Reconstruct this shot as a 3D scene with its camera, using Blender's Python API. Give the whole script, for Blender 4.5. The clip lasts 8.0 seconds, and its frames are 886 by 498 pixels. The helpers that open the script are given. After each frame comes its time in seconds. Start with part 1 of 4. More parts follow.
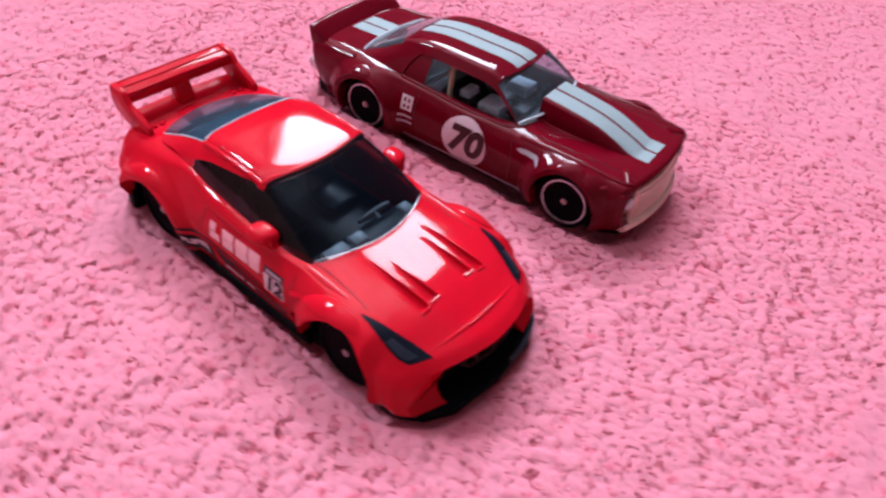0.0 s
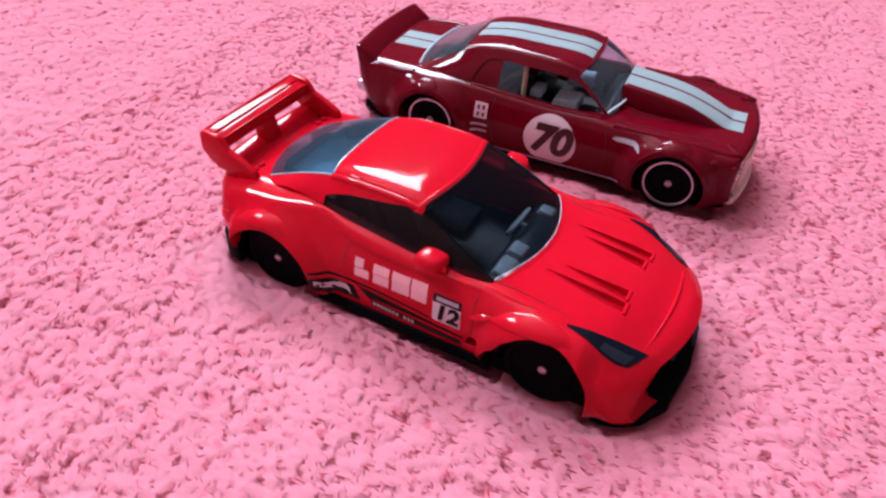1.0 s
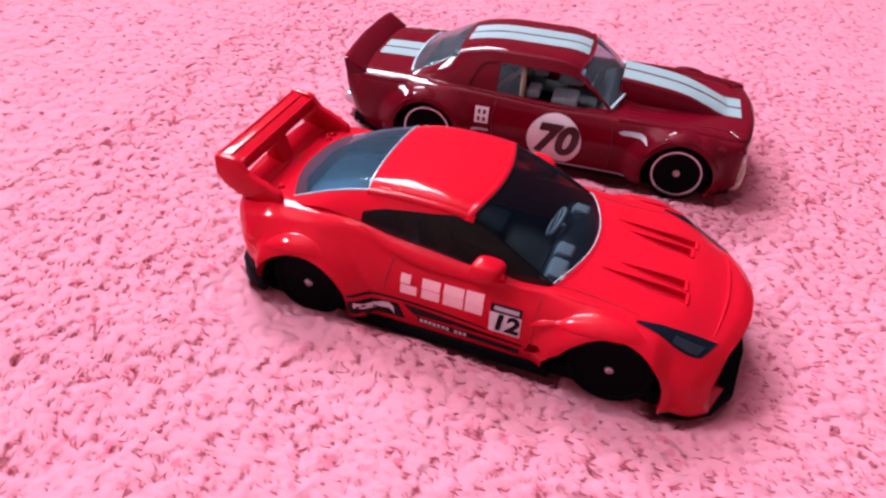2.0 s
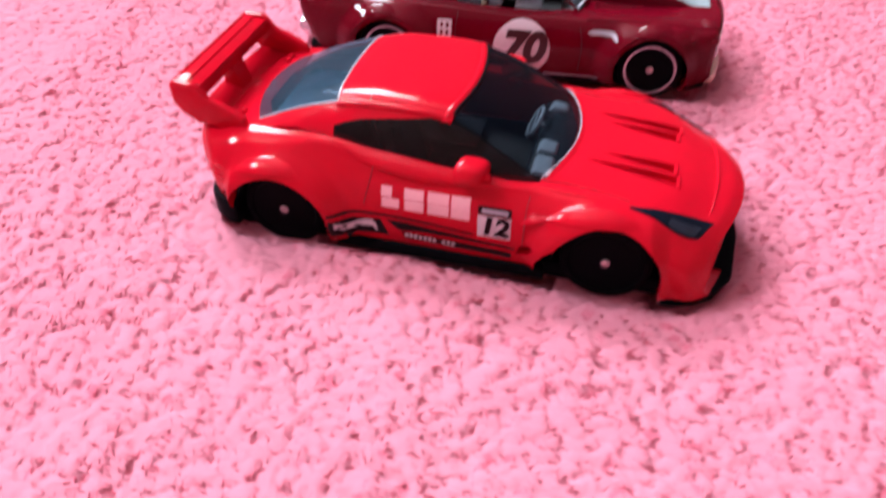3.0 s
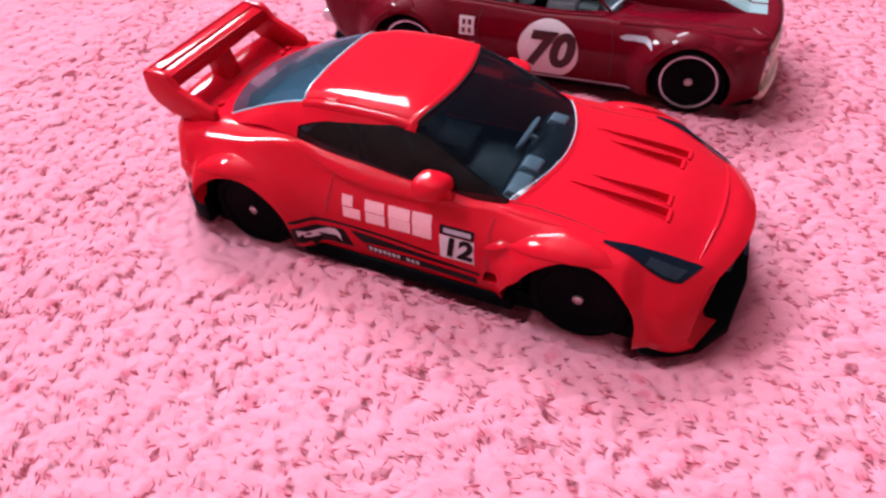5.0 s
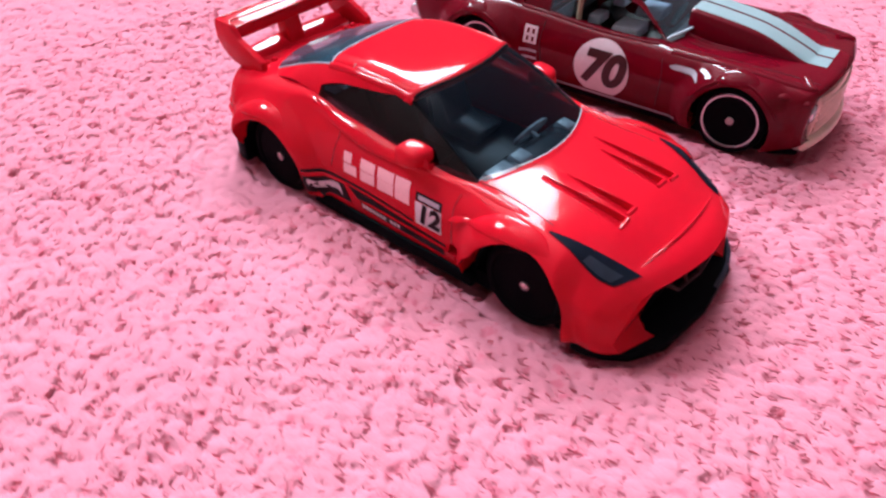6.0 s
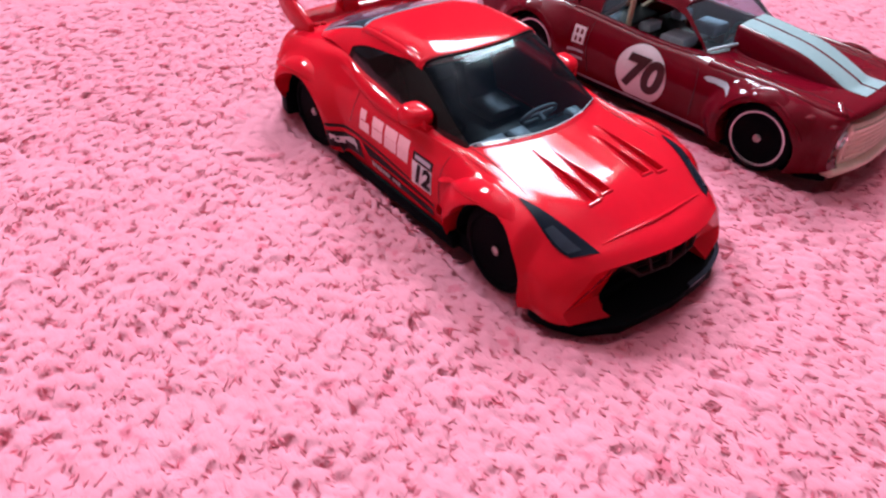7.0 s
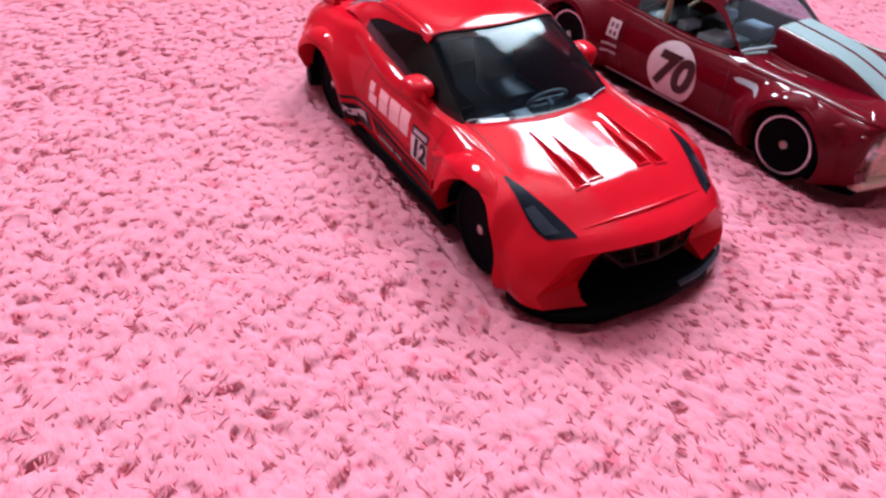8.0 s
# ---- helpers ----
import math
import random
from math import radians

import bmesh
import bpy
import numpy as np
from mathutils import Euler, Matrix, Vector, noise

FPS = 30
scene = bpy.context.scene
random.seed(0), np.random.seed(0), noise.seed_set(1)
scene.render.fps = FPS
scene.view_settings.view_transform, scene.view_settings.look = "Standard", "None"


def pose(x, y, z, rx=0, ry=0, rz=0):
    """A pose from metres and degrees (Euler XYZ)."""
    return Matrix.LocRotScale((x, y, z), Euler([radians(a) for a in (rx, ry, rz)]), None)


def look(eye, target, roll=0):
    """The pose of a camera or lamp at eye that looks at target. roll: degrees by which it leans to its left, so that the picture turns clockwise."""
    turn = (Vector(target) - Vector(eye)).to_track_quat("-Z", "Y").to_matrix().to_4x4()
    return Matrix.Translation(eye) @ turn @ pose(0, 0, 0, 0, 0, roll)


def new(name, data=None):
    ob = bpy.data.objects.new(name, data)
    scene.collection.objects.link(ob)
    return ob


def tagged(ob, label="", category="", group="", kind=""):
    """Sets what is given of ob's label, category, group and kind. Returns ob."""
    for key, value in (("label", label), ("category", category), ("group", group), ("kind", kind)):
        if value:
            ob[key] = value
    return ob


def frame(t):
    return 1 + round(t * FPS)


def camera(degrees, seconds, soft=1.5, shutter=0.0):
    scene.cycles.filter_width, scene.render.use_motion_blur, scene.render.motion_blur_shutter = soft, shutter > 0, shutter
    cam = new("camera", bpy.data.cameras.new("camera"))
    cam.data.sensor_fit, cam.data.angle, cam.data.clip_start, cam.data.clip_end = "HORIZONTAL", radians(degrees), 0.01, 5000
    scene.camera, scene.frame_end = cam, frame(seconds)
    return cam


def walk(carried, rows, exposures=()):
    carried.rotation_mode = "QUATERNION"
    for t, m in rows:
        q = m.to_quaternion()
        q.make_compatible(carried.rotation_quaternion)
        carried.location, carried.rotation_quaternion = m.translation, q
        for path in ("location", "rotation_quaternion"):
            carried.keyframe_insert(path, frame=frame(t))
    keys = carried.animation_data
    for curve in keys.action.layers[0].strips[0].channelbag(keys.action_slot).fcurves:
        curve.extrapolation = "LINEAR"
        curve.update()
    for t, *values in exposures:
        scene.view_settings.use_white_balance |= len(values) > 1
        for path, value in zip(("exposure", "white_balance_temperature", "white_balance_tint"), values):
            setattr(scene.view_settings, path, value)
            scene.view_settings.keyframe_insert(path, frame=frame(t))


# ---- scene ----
from mathutils.bvhtree import BVHTree

cam = camera(61.44, 8.0, soft=2.4, shutter=0.4)
# seconds, eye, a point looked at, lean
PATH = [
    (0, (0.06602, -0.06331, 0.08568), (0.02552, -0.00174, 0.01809), 9.39),
    (0.5, (0.04695, -0.07651, 0.07955), (0.01154, -0.00966, 0.01414), 6.41),
    (1, (0.03433, -0.08031, 0.07708), (0.00323, -0.01032, 0.01278), 5.88),
    (1.5, (0.02517, -0.08200, 0.07425), (-0.00052, -0.00795, 0.01216), 6.48),
    (1.7, (0.02189, -0.08440, 0.07353), (-0.00252, -0.00990, 0.01144), 6.35),
    (2.8, (0.01225, -0.08511, 0.07057), (-0.00229, -0.00979, 0.00642), 3.76),
    (3, (0.01635, -0.08620, 0.06543), (0.00008, -0.01298, -0.00070), 2.22),
    (3.5, (0.01642, -0.08461, 0.06158), (-0.00060, -0.01557, -0.00873), 0.47),
    (4, (0.01856, -0.07471, 0.06284), (-0.00055, -0.00540, -0.00666), -0.57),
    (4.2, (0.02016, -0.07166, 0.06282), (0.00095, -0.00253, -0.00684), -0.78),
    (5.3, (0.03548, -0.07336, 0.06286), (0.00034, -0.00665, -0.00283), 0.83),
    (5.5, (0.03971, -0.07281, 0.06345), (0.00092, -0.00745, -0.00154), 1.64),
    (6, (0.05196, -0.07096, 0.06236), (0.00558, -0.01042, -0.00233), 2.70),
    (6.5, (0.06192, -0.06769, 0.06045), (0.01106, -0.01133, -0.00464), 3.83),
    (7, (0.06889, -0.06660, 0.06024), (0.01129, -0.01460, -0.00283), 5.00),
    (7.5, (0.07432, -0.06211, 0.05840), (0.01567, -0.01415, -0.00687), 5.69),
    (8, (0.07649, -0.05890, 0.05742), (0.01293, -0.01431, -0.00560), 5.96),
]
walk(cam, [(t, look(eye, target, roll)) for t, eye, target, roll in PATH], [(0.0, -0.58, 5950, 10), (0.5, -0.62, 5950, 10), (1.5, -0.44, 5950, 10), (3.0, -0.25, 6250, 11), (5.5, -0.26, 5780, -2), (8.0, -0.37, 5780, -2)])

# ---- world and light: one large window behind the cars, a second one to their left, pale ceiling ----
world = bpy.data.worlds.new("world")
scene.world = world
world.use_nodes = True
wn = world.node_tree.nodes
sky = wn.new("ShaderNodeTexSky")
sky.sky_type, sky.sun_disc, sky.sun_elevation, sky.sun_rotation = "NISHITA", False, radians(40), radians(-30)
world.node_tree.links.new(sky.outputs[0], wn["Background"].inputs[0])
wn["Background"].inputs[1].default_value = 0.1

WALL_N, WIN_X, WIN_Z, WIN_W, WIN_H = 1.5, -1.43, 2.06, 1.34, 1.40
WALL_W, SIDE_Y, SIDE_Z, SIDE_W, SIDE_H = -2.15, -0.45, 2.30, 0.80, 0.72


def window_light(eye, target, width, height, watts):
    lamp = bpy.data.lights.new("window_light", "AREA")
    lamp.shape, lamp.size, lamp.size_y, lamp.energy, lamp.color = "RECTANGLE", width - 0.08, height - 0.08, watts, (0.86, 0.91, 1.0)
    new("window_light", lamp).matrix_world = look(eye, target)


window_light((WIN_X, WALL_N + 0.06, WIN_Z), (WIN_X, WALL_N - 1, WIN_Z), WIN_W, WIN_H, 335.0)
window_light((WALL_W - 0.06, SIDE_Y, SIDE_Z), (WALL_W + 1, SIDE_Y, SIDE_Z), SIDE_W, SIDE_H, 185.0)

MM = 0.001


# ---- materials ----
def material(name, color, rough=0.5, metal=0.0, coat=0.0, spec=0.5, vary=0.0, scale=800.0, bump=0.0, bump_scale=3000.0, rough_vary=0.0, coat_ior=1.24, coat_rough=0.055):
    m = bpy.data.materials.new(name)
    m.use_nodes = True
    nt = m.node_tree
    b = nt.nodes["Principled BSDF"]
    b.inputs["Base Color"].default_value = (*color, 1)
    b.inputs["Roughness"].default_value = rough
    b.inputs["Metallic"].default_value = metal
    b.inputs["Coat Weight"].default_value = coat
    b.inputs["Coat Roughness"].default_value = coat_rough
    b.inputs["Coat IOR"].default_value = coat_ior
    b.inputs["Specular IOR Level"].default_value = spec
    co = nt.nodes.new("ShaderNodeTexCoord")
    if vary or rough_vary:
        n1 = nt.nodes.new("ShaderNodeTexNoise")
        n1.inputs["Scale"].default_value, n1.inputs["Detail"].default_value = scale, 6
        nt.links.new(co.outputs["Object"], n1.inputs["Vector"])
        n2 = nt.nodes.new("ShaderNodeTexNoise")
        n2.inputs["Scale"].default_value, n2.inputs["Detail"].default_value = scale * 0.12, 3
        nt.links.new(co.outputs["Object"], n2.inputs["Vector"])
        mx = nt.nodes.new("ShaderNodeMix")
        mx.inputs[0].default_value = 0.5
        nt.links.new(n1.outputs[0], mx.inputs[2])
        nt.links.new(n2.outputs[0], mx.inputs[3])
        if vary:
            ramp = nt.nodes.new("ShaderNodeValToRGB")
            ramp.color_ramp.elements[0].position, ramp.color_ramp.elements[1].position = 0.3, 0.7
            ramp.color_ramp.elements[0].color = (*[c * (1 - vary) for c in color], 1)
            ramp.color_ramp.elements[1].color = (*[min(1, c * (1 + vary)) for c in color], 1)
            nt.links.new(mx.outputs[0], ramp.inputs[0])
            nt.links.new(ramp.outputs[0], b.inputs["Base Color"])
        if rough_vary:
            mr = nt.nodes.new("ShaderNodeMapRange")
            mr.inputs[1].default_value, mr.inputs[2].default_value = 0.3, 0.75
            mr.inputs[3].default_value, mr.inputs[4].default_value = rough, rough + rough_vary
            nt.links.new(mx.outputs[0], mr.inputs[0])
            nt.links.new(mr.outputs[0], b.inputs["Roughness"])
    if bump:
        n3 = nt.nodes.new("ShaderNodeTexNoise")
        n3.inputs["Scale"].default_value, n3.inputs["Detail"].default_value = bump_scale, 4
        nt.links.new(co.outputs["Object"], n3.inputs["Vector"])
        bp = nt.nodes.new("ShaderNodeBump")
        bp.inputs["Strength"].default_value, bp.inputs["Distance"].default_value = bump, 0.0002
        nt.links.new(n3.outputs[0], bp.inputs["Height"])
        nt.links.new(bp.outputs[0], b.inputs["Normal"])
    return m


def clear_plastic(name, tint, gloss=1.0, haze=0.0, ior=1.4, body=(0.46, 0.58, 0.70)):
    """Thin tinted window plastic: straight-through tint with a Fresnel gloss on top."""
    m = bpy.data.materials.new(name)
    m.use_nodes = True
    nt = m.node_tree
    nt.nodes.remove(nt.nodes["Principled BSDF"])
    tr, gl, mix, fr = (nt.nodes.new(k) for k in ("ShaderNodeBsdfTransparent", "ShaderNodeBsdfGlossy", "ShaderNodeMixShader", "ShaderNodeFresnel"))
    tr.inputs[0].default_value = (*tint, 1)
    gl.inputs["Color"].default_value, gl.inputs["Roughness"].default_value = (gloss, gloss, gloss, 1), 0.10
    fr.inputs[0].default_value = ior
    no, co, bp = (nt.nodes.new(k) for k in ("ShaderNodeTexNoise", "ShaderNodeTexCoord", "ShaderNodeBump"))
    no.inputs["Scale"].default_value = 350
    bp.inputs["Strength"].default_value, bp.inputs["Distance"].default_value = 0.25, 0.0002
    nt.links.new(co.outputs["Object"], no.inputs["Vector"])
    nt.links.new(no.outputs[0], bp.inputs["Height"])
    nt.links.new(bp.outputs[0], gl.inputs["Normal"])
    nt.links.new(fr.outputs[0], mix.inputs[0])
    nt.links.new(tr.outputs[0], mix.inputs[1])
    nt.links.new(gl.outputs[0], mix.inputs[2])
    last = mix
    # haze: diffuse colour for cloudy plastic and for reflections in the panes
    if haze:
        df, mh = nt.nodes.new("ShaderNodeBsdfDiffuse"), nt.nodes.new("ShaderNodeMixShader")
        df.inputs[0].default_value = (*body, 1)
        mh.inputs[0].default_value = haze
        nt.links.new(mix.outputs[0], mh.inputs[1])
        nt.links.new(df.outputs[0], mh.inputs[2])
        last = mh
    nt.links.new(last.outputs[0], nt.nodes["Material Output"].inputs[0])
    return m


RED = material("red_enamel", (0.48, 0.003, 0.014), 0.42, 0.0, 0.8, 0.0, 0.05, 500, 0.65, 170, 0.08, 1.285, 0.08)
RED_GAP = material("red_panel_gap", (0.16, 0.004, 0.008), 0.4)
MAROON = material("maroon_enamel", (0.110, 0.001, 0.007), 0.4, 0.0, 1.0, 0.0, 0.10, 2500, 0.25, 230, 0.08, 1.26)
MAROON_GAP = material("maroon_panel_gap", (0.03, 0.001, 0.003), 0.5)
BLACK = material("black_plastic", (0.003, 0.003, 0.004), 0.45, 0, 0, 0.03, 0.3, 900, 0.15, 2500, 0.2)
TYRE = material("black_tyre_plastic", (0.003, 0.003, 0.004), 0.5, 0, 0, 0.03, 0.3, 1200, 0.2, 3000, 0.15)
INTERIOR = material("dark_interior_plastic", (0.005, 0.005, 0.006), 0.45, 0, 0, 0.5, 0.3, 900, 0.2, 2000)
GREY = material("blue_grey_interior_plastic", (0.045, 0.055, 0.065), 0.22, 0, 0, 0.5, 0.3, 900, 0.15, 2000)
# pale colour stands in for glints on the steering wheel and dash
DASH_GLINT = material("dash_glint_plastic", (0.66, 0.70, 0.74), 0.3, 0, 0, 0.5, 0.2, 900, 0.15, 2000)
PALE = material("pale_grey_interior_plastic", (0.66, 0.72, 0.80), 0.35, 0, 0, 0.5, 0.2, 900, 0.15, 2000)
TAN = material("tan_plastic", (0.52, 0.36, 0.25), 0.4, 0, 0, 0.5, 0.15, 900, 0.15, 2000)
LENS = material("smoked_lamp_lens", (0.004, 0.006, 0.012), 0.12, 0, 0.0, 0.12, 0.4, 700)
LAMP_GREY = material("grey_lamp_reflector", (0.014, 0.020, 0.034), 0.3, 0.2, 0.1, 0.4, 0.3, 1500)
WHITE_INK = material("white_tampo_ink", (0.62, 0.52, 0.55), 0.35, 0, 0.3, 0.5, 0.1, 2500)
PINK_INK = material("pale_pink_ink", (0.78, 0.40, 0.43), 0.35, 0, 0.3, 0.5, 0.1, 2500)
BLACK_INK = material("black_tampo_ink", (0.008, 0.003, 0.004), 0.35, 0, 0.15, 0.1, 0.3, 2000)
GRILLE = material("dark_red_grille", (0.016, 0.003, 0.003), 0.5, 0, 0, 0.1, 0.2, 900)
LIT_SPLITTER = material("bluish_lit_plastic", (0.012, 0.016, 0.032), 0.3, 0, 0.8, 0.3, 0.3, 900, 0.1, 2000)
GREY_INK = material("silver_grey_ink", (0.36, 0.32, 0.36), 0.35, 0.2, 0.3, 0.5, 0.1, 2500)
STRIPE = material("pale_blue_white_stripe_ink", (0.225, 0.275, 0.285), 0.5, 0, 0.06, 0.1, 0.06, 1500)
CREAM = material("pale_cream_plated_plastic", (0.72, 0.56, 0.46), 0.28, 0.35, 0.2, 0.5, 0.12, 1200, 0.2, 1500)
CHROME = material("bright_chrome_ring", (0.60, 0.56, 0.58), 0.25, 0.7, 0, 0.5, 0.1, 1500)
STEEL = material("axle_steel", (0.45, 0.38, 0.38), 0.3, 0.9)
SIDE_GLASS = clear_plastic("dark_smoke_side_plastic", (0.055, 0.045, 0.055), 1.0, 0.012, 1.3, (0.35, 0.06, 0.08))
RED_GLASS = clear_plastic("smoke_tinted_plastic", (0.115, 0.14, 0.165), 0.9, 0.008, 1.2, (0.12, 0.25, 0.50))
REAR_GLASS = clear_plastic("smoke_tinted_rear_plastic", (0.13, 0.25, 0.36), 1.0, 0.06, 1.18, (0.22, 0.44, 0.64))
CLEAR_GLASS = clear_plastic("clear_plastic", (0.40, 0.48, 0.58), 1.0, 0.06, 1.28)
TRIM = material("pale_plastic_edge", (0.42, 0.45, 0.50), 0.25, 0, 0.4, 0.5, 0.1, 1500)
PAINT_WALL = material("warm_wall_paint", (0.14, 0.105, 0.098), 0.8, vary=0.04, scale=3, bump=0.1, bump_scale=200)
CEILING = material("warm_ceiling_paint", (0.62, 0.53, 0.52), 0.85, vary=0.03, scale=3, bump=0.1, bump_scale=200)


def carpet_material(name, by_strand):
    m = bpy.data.materials.new(name)
    m.use_nodes = True
    nt = m.node_tree
    b = nt.nodes["Principled BSDF"]
    b.inputs["Roughness"].default_value = 0.85
    b.inputs["Specular IOR Level"].default_value = 0.05
    geo, co = nt.nodes.new("ShaderNodeNewGeometry"), nt.nodes.new("ShaderNodeTexCoord")
    ramp = nt.nodes.new("ShaderNodeValToRGB")
    ramp.color_ramp.elements[0].color = (0.80, 0.205, 0.294, 1)
    ramp.color_ramp.elements[1].color = (0.87, 0.34, 0.427, 1)
    for at, tone in ((0.06, (0.84, 0.245, 0.334, 1)), (0.18, (0.86, 0.305, 0.394, 1))):
        e = ramp.color_ramp.elements.new(at)
        e.color = tone
    if by_strand:
        nt.links.new(geo.outputs["Random Per Island"], ramp.inputs[0])
    else:
        ramp.inputs[0].default_value = 0.5
    patch = nt.nodes.new("ShaderNodeTexNoise")
    patch.inputs["Scale"].default_value, patch.inputs["Detail"].default_value = 380, 4
    nt.links.new(co.outputs["Object"], patch.inputs["Vector"])
    pr = nt.nodes.new("ShaderNodeMapRange")
    pr.inputs[1].default_value, pr.inputs[2].default_value = 0.60, 0.68
    pr.inputs[3].default_value, pr.inputs[4].default_value = 0.0, 0.55
    nt.links.new(patch.outputs[0], pr.inputs[0])
    mx = nt.nodes.new("ShaderNodeMix")
    mx.data_type = "RGBA"
    mx.inputs[7].default_value = (0.75, 0.12, 0.197, 1)
    nt.links.new(pr.outputs[0], mx.inputs[0])
    # shading of pile brushed one way or the other, put into the colour as broad patches
    broad = nt.nodes.new("ShaderNodeTexNoise")
    broad.inputs["Scale"].default_value, broad.inputs["Detail"].default_value = 70, 3
    nt.links.new(co.outputs["Object"], broad.inputs["Vector"])
    br = nt.nodes.new("ShaderNodeMapRange")
    br.inputs[1].default_value, br.inputs[2].default_value = 0.35, 0.68
    br.inputs[3].default_value, br.inputs[4].default_value = 0.0, 0.20
    nt.links.new(broad.outputs[0], br.inputs[0])
    mb = nt.nodes.new("ShaderNodeMix")
    mb.data_type = "RGBA"
    mb.inputs[7].default_value = (0.81, 0.21, 0.318, 1)
    nt.links.new(br.outputs[0], mb.inputs[0])
    nt.links.new(ramp.outputs[0], mb.inputs[6])
    nt.links.new(mb.outputs[2], mx.inputs[6])
    nt.links.new(mx.outputs[2], b.inputs["Base Color"])
    mp = nt.nodes.new("ShaderNodeMapping")
    mp.inputs["Rotation"].default_value = (0, 0, 0.3)
    mp.inputs["Scale"].default_value = (0.35, 1.0, 1.0)
    nt.links.new(co.outputs["Object"], mp.inputs["Vector"])
    fib = nt.nodes.new("ShaderNodeTexNoise")
    fib.inputs["Scale"].default_value, fib.inputs["Detail"].default_value = 3200, 3
    nt.links.new(mp.outputs[0], fib.inputs["Vector"])
    bp = nt.nodes.new("ShaderNodeBump")
    bp.inputs["Strength"].default_value, bp.inputs["Distance"].default_value = 0.45, 0.0003
    nt.links.new(fib.outputs[0], bp.inputs["Height"])
    nt.links.new(bp.outputs[0], b.inputs["Normal"])
    tl, ms = nt.nodes.new("ShaderNodeBsdfTranslucent"), nt.nodes.new("ShaderNodeMixShader")
    nt.links.new(mx.outputs[2], tl.inputs[0])
    ms.inputs[0].default_value = 0.5 if by_strand else 0.42
    nt.links.new(b.outputs[0], ms.inputs[1])
    nt.links.new(tl.outputs[0], ms.inputs[2])
    nt.links.new(ms.outputs[0], nt.nodes["Material Output"].inputs[0])
    return m


CARPET = carpet_material("pink_plush_pile", False)
YARN = carpet_material("pink_plush_yarn", True)
LIGHT_STOP = material("dark_light_stop", (0.09, 0.02, 0.03), 0.9, vary=0.2, scale=400)


# ---- mesh tools (car meshes are in millimetres, x ahead, y to the left) ----
def smooth_table(keys, x):
    """Rows (x, values...) joined by a smooth curve through them."""
    ks = np.array(keys, float)
    ks = ks[ks[:, 0].argsort()]
    xs, vs = ks[:, 0], ks[:, 1:]
    d = np.diff(vs, axis=0) / np.diff(xs)[:, None]
    tan = np.zeros_like(vs)
    tan[0], tan[-1] = d[0], d[-1]
    for i in range(1, len(xs) - 1):
        a, b = xs[i] - xs[i - 1], xs[i + 1] - xs[i]
        mid = (d[i - 1] * b + d[i] * a) / (a + b)
        tan[i] = np.where(d[i - 1] * d[i] <= 0, 0, np.sign(mid) * np.minimum(np.abs(mid), 3 * np.minimum(np.abs(d[i - 1]), np.abs(d[i]))))
    i = int(np.clip(np.searchsorted(xs, x) - 1, 0, len(xs) - 2))
    h = xs[i + 1] - xs[i]
    t = min(max((x - xs[i]) / h, 0.0), 1.0)
    return ((2 * t**3 - 3 * t**2 + 1) * vs[i] + (t**3 - 2 * t**2 + t) * h * tan[i] + (3 * t**2 - 2 * t**3) * vs[i + 1] + (t**3 - t**2) * h * tan[i + 1])


def spline(points, n):
    """A Catmull-Rom curve through the points, n steps a span."""
    p = [np.array(q, float) for q in points]
    p = [2 * p[0] - p[1], *p, 2 * p[-1] - p[-2]]
    out = []
    for a, b, c, d in zip(p, p[1:], p[2:], p[3:]):
        for k in range(n):
            t = k / n
            out.append(0.5 * (2 * b + (c - a) * t + (2 * a - 5 * b + 4 * c - d) * t * t + (3 * b - a - 3 * c + d) * t**3))
    out.append(p[-2])
    return out


def part(name, verts, faces, mat, parent, label="", sharp=32, mods=(), flat=False):
    """One mesh object under a thing or under a part; verts in millimetres."""
    me = bpy.data.meshes.new(name)
    me.from_pydata([tuple(float(c) * MM for c in v) for v in verts], [], [tuple(f) for f in faces])
    me.validate()
    bm = bmesh.new()
    bm.from_mesh(me)
    bmesh.ops.remove_doubles(bm, verts=bm.verts, dist=1e-6)
    bmesh.ops.recalc_face_normals(bm, faces=bm.faces)
    bm.to_mesh(me)
    bm.free()
    me.materials.append(mat)
    ob = new(name, me)
    ob.parent = parent
    for kind, settings in mods:
        md = ob.modifiers.new(kind.lower(), kind)
        for k, v in settings.items():
            if k == "thickness":
                md.thickness = v
            elif k == "offset":
                md.offset = v
            elif k == "width":
                md.width, md.segments, md.limit_method, md.angle_limit = v, 2, "ANGLE", radians(30)
    if mods:
        bake(ob)
    if not flat:
        ob.data.shade_smooth()
        ob.data.set_sharp_from_angle(angle=radians(sharp))
    if label:
        tagged(ob, label)
    return ob


def bake(ob):
    dg = bpy.context.evaluated_depsgraph_get()
    me = bpy.data.meshes.new_from_object(ob.evaluated_get(dg))
    old = ob.data
    ob.modifiers.clear()
    ob.data = me
    me.name = old.name
    bpy.data.meshes.remove(old)


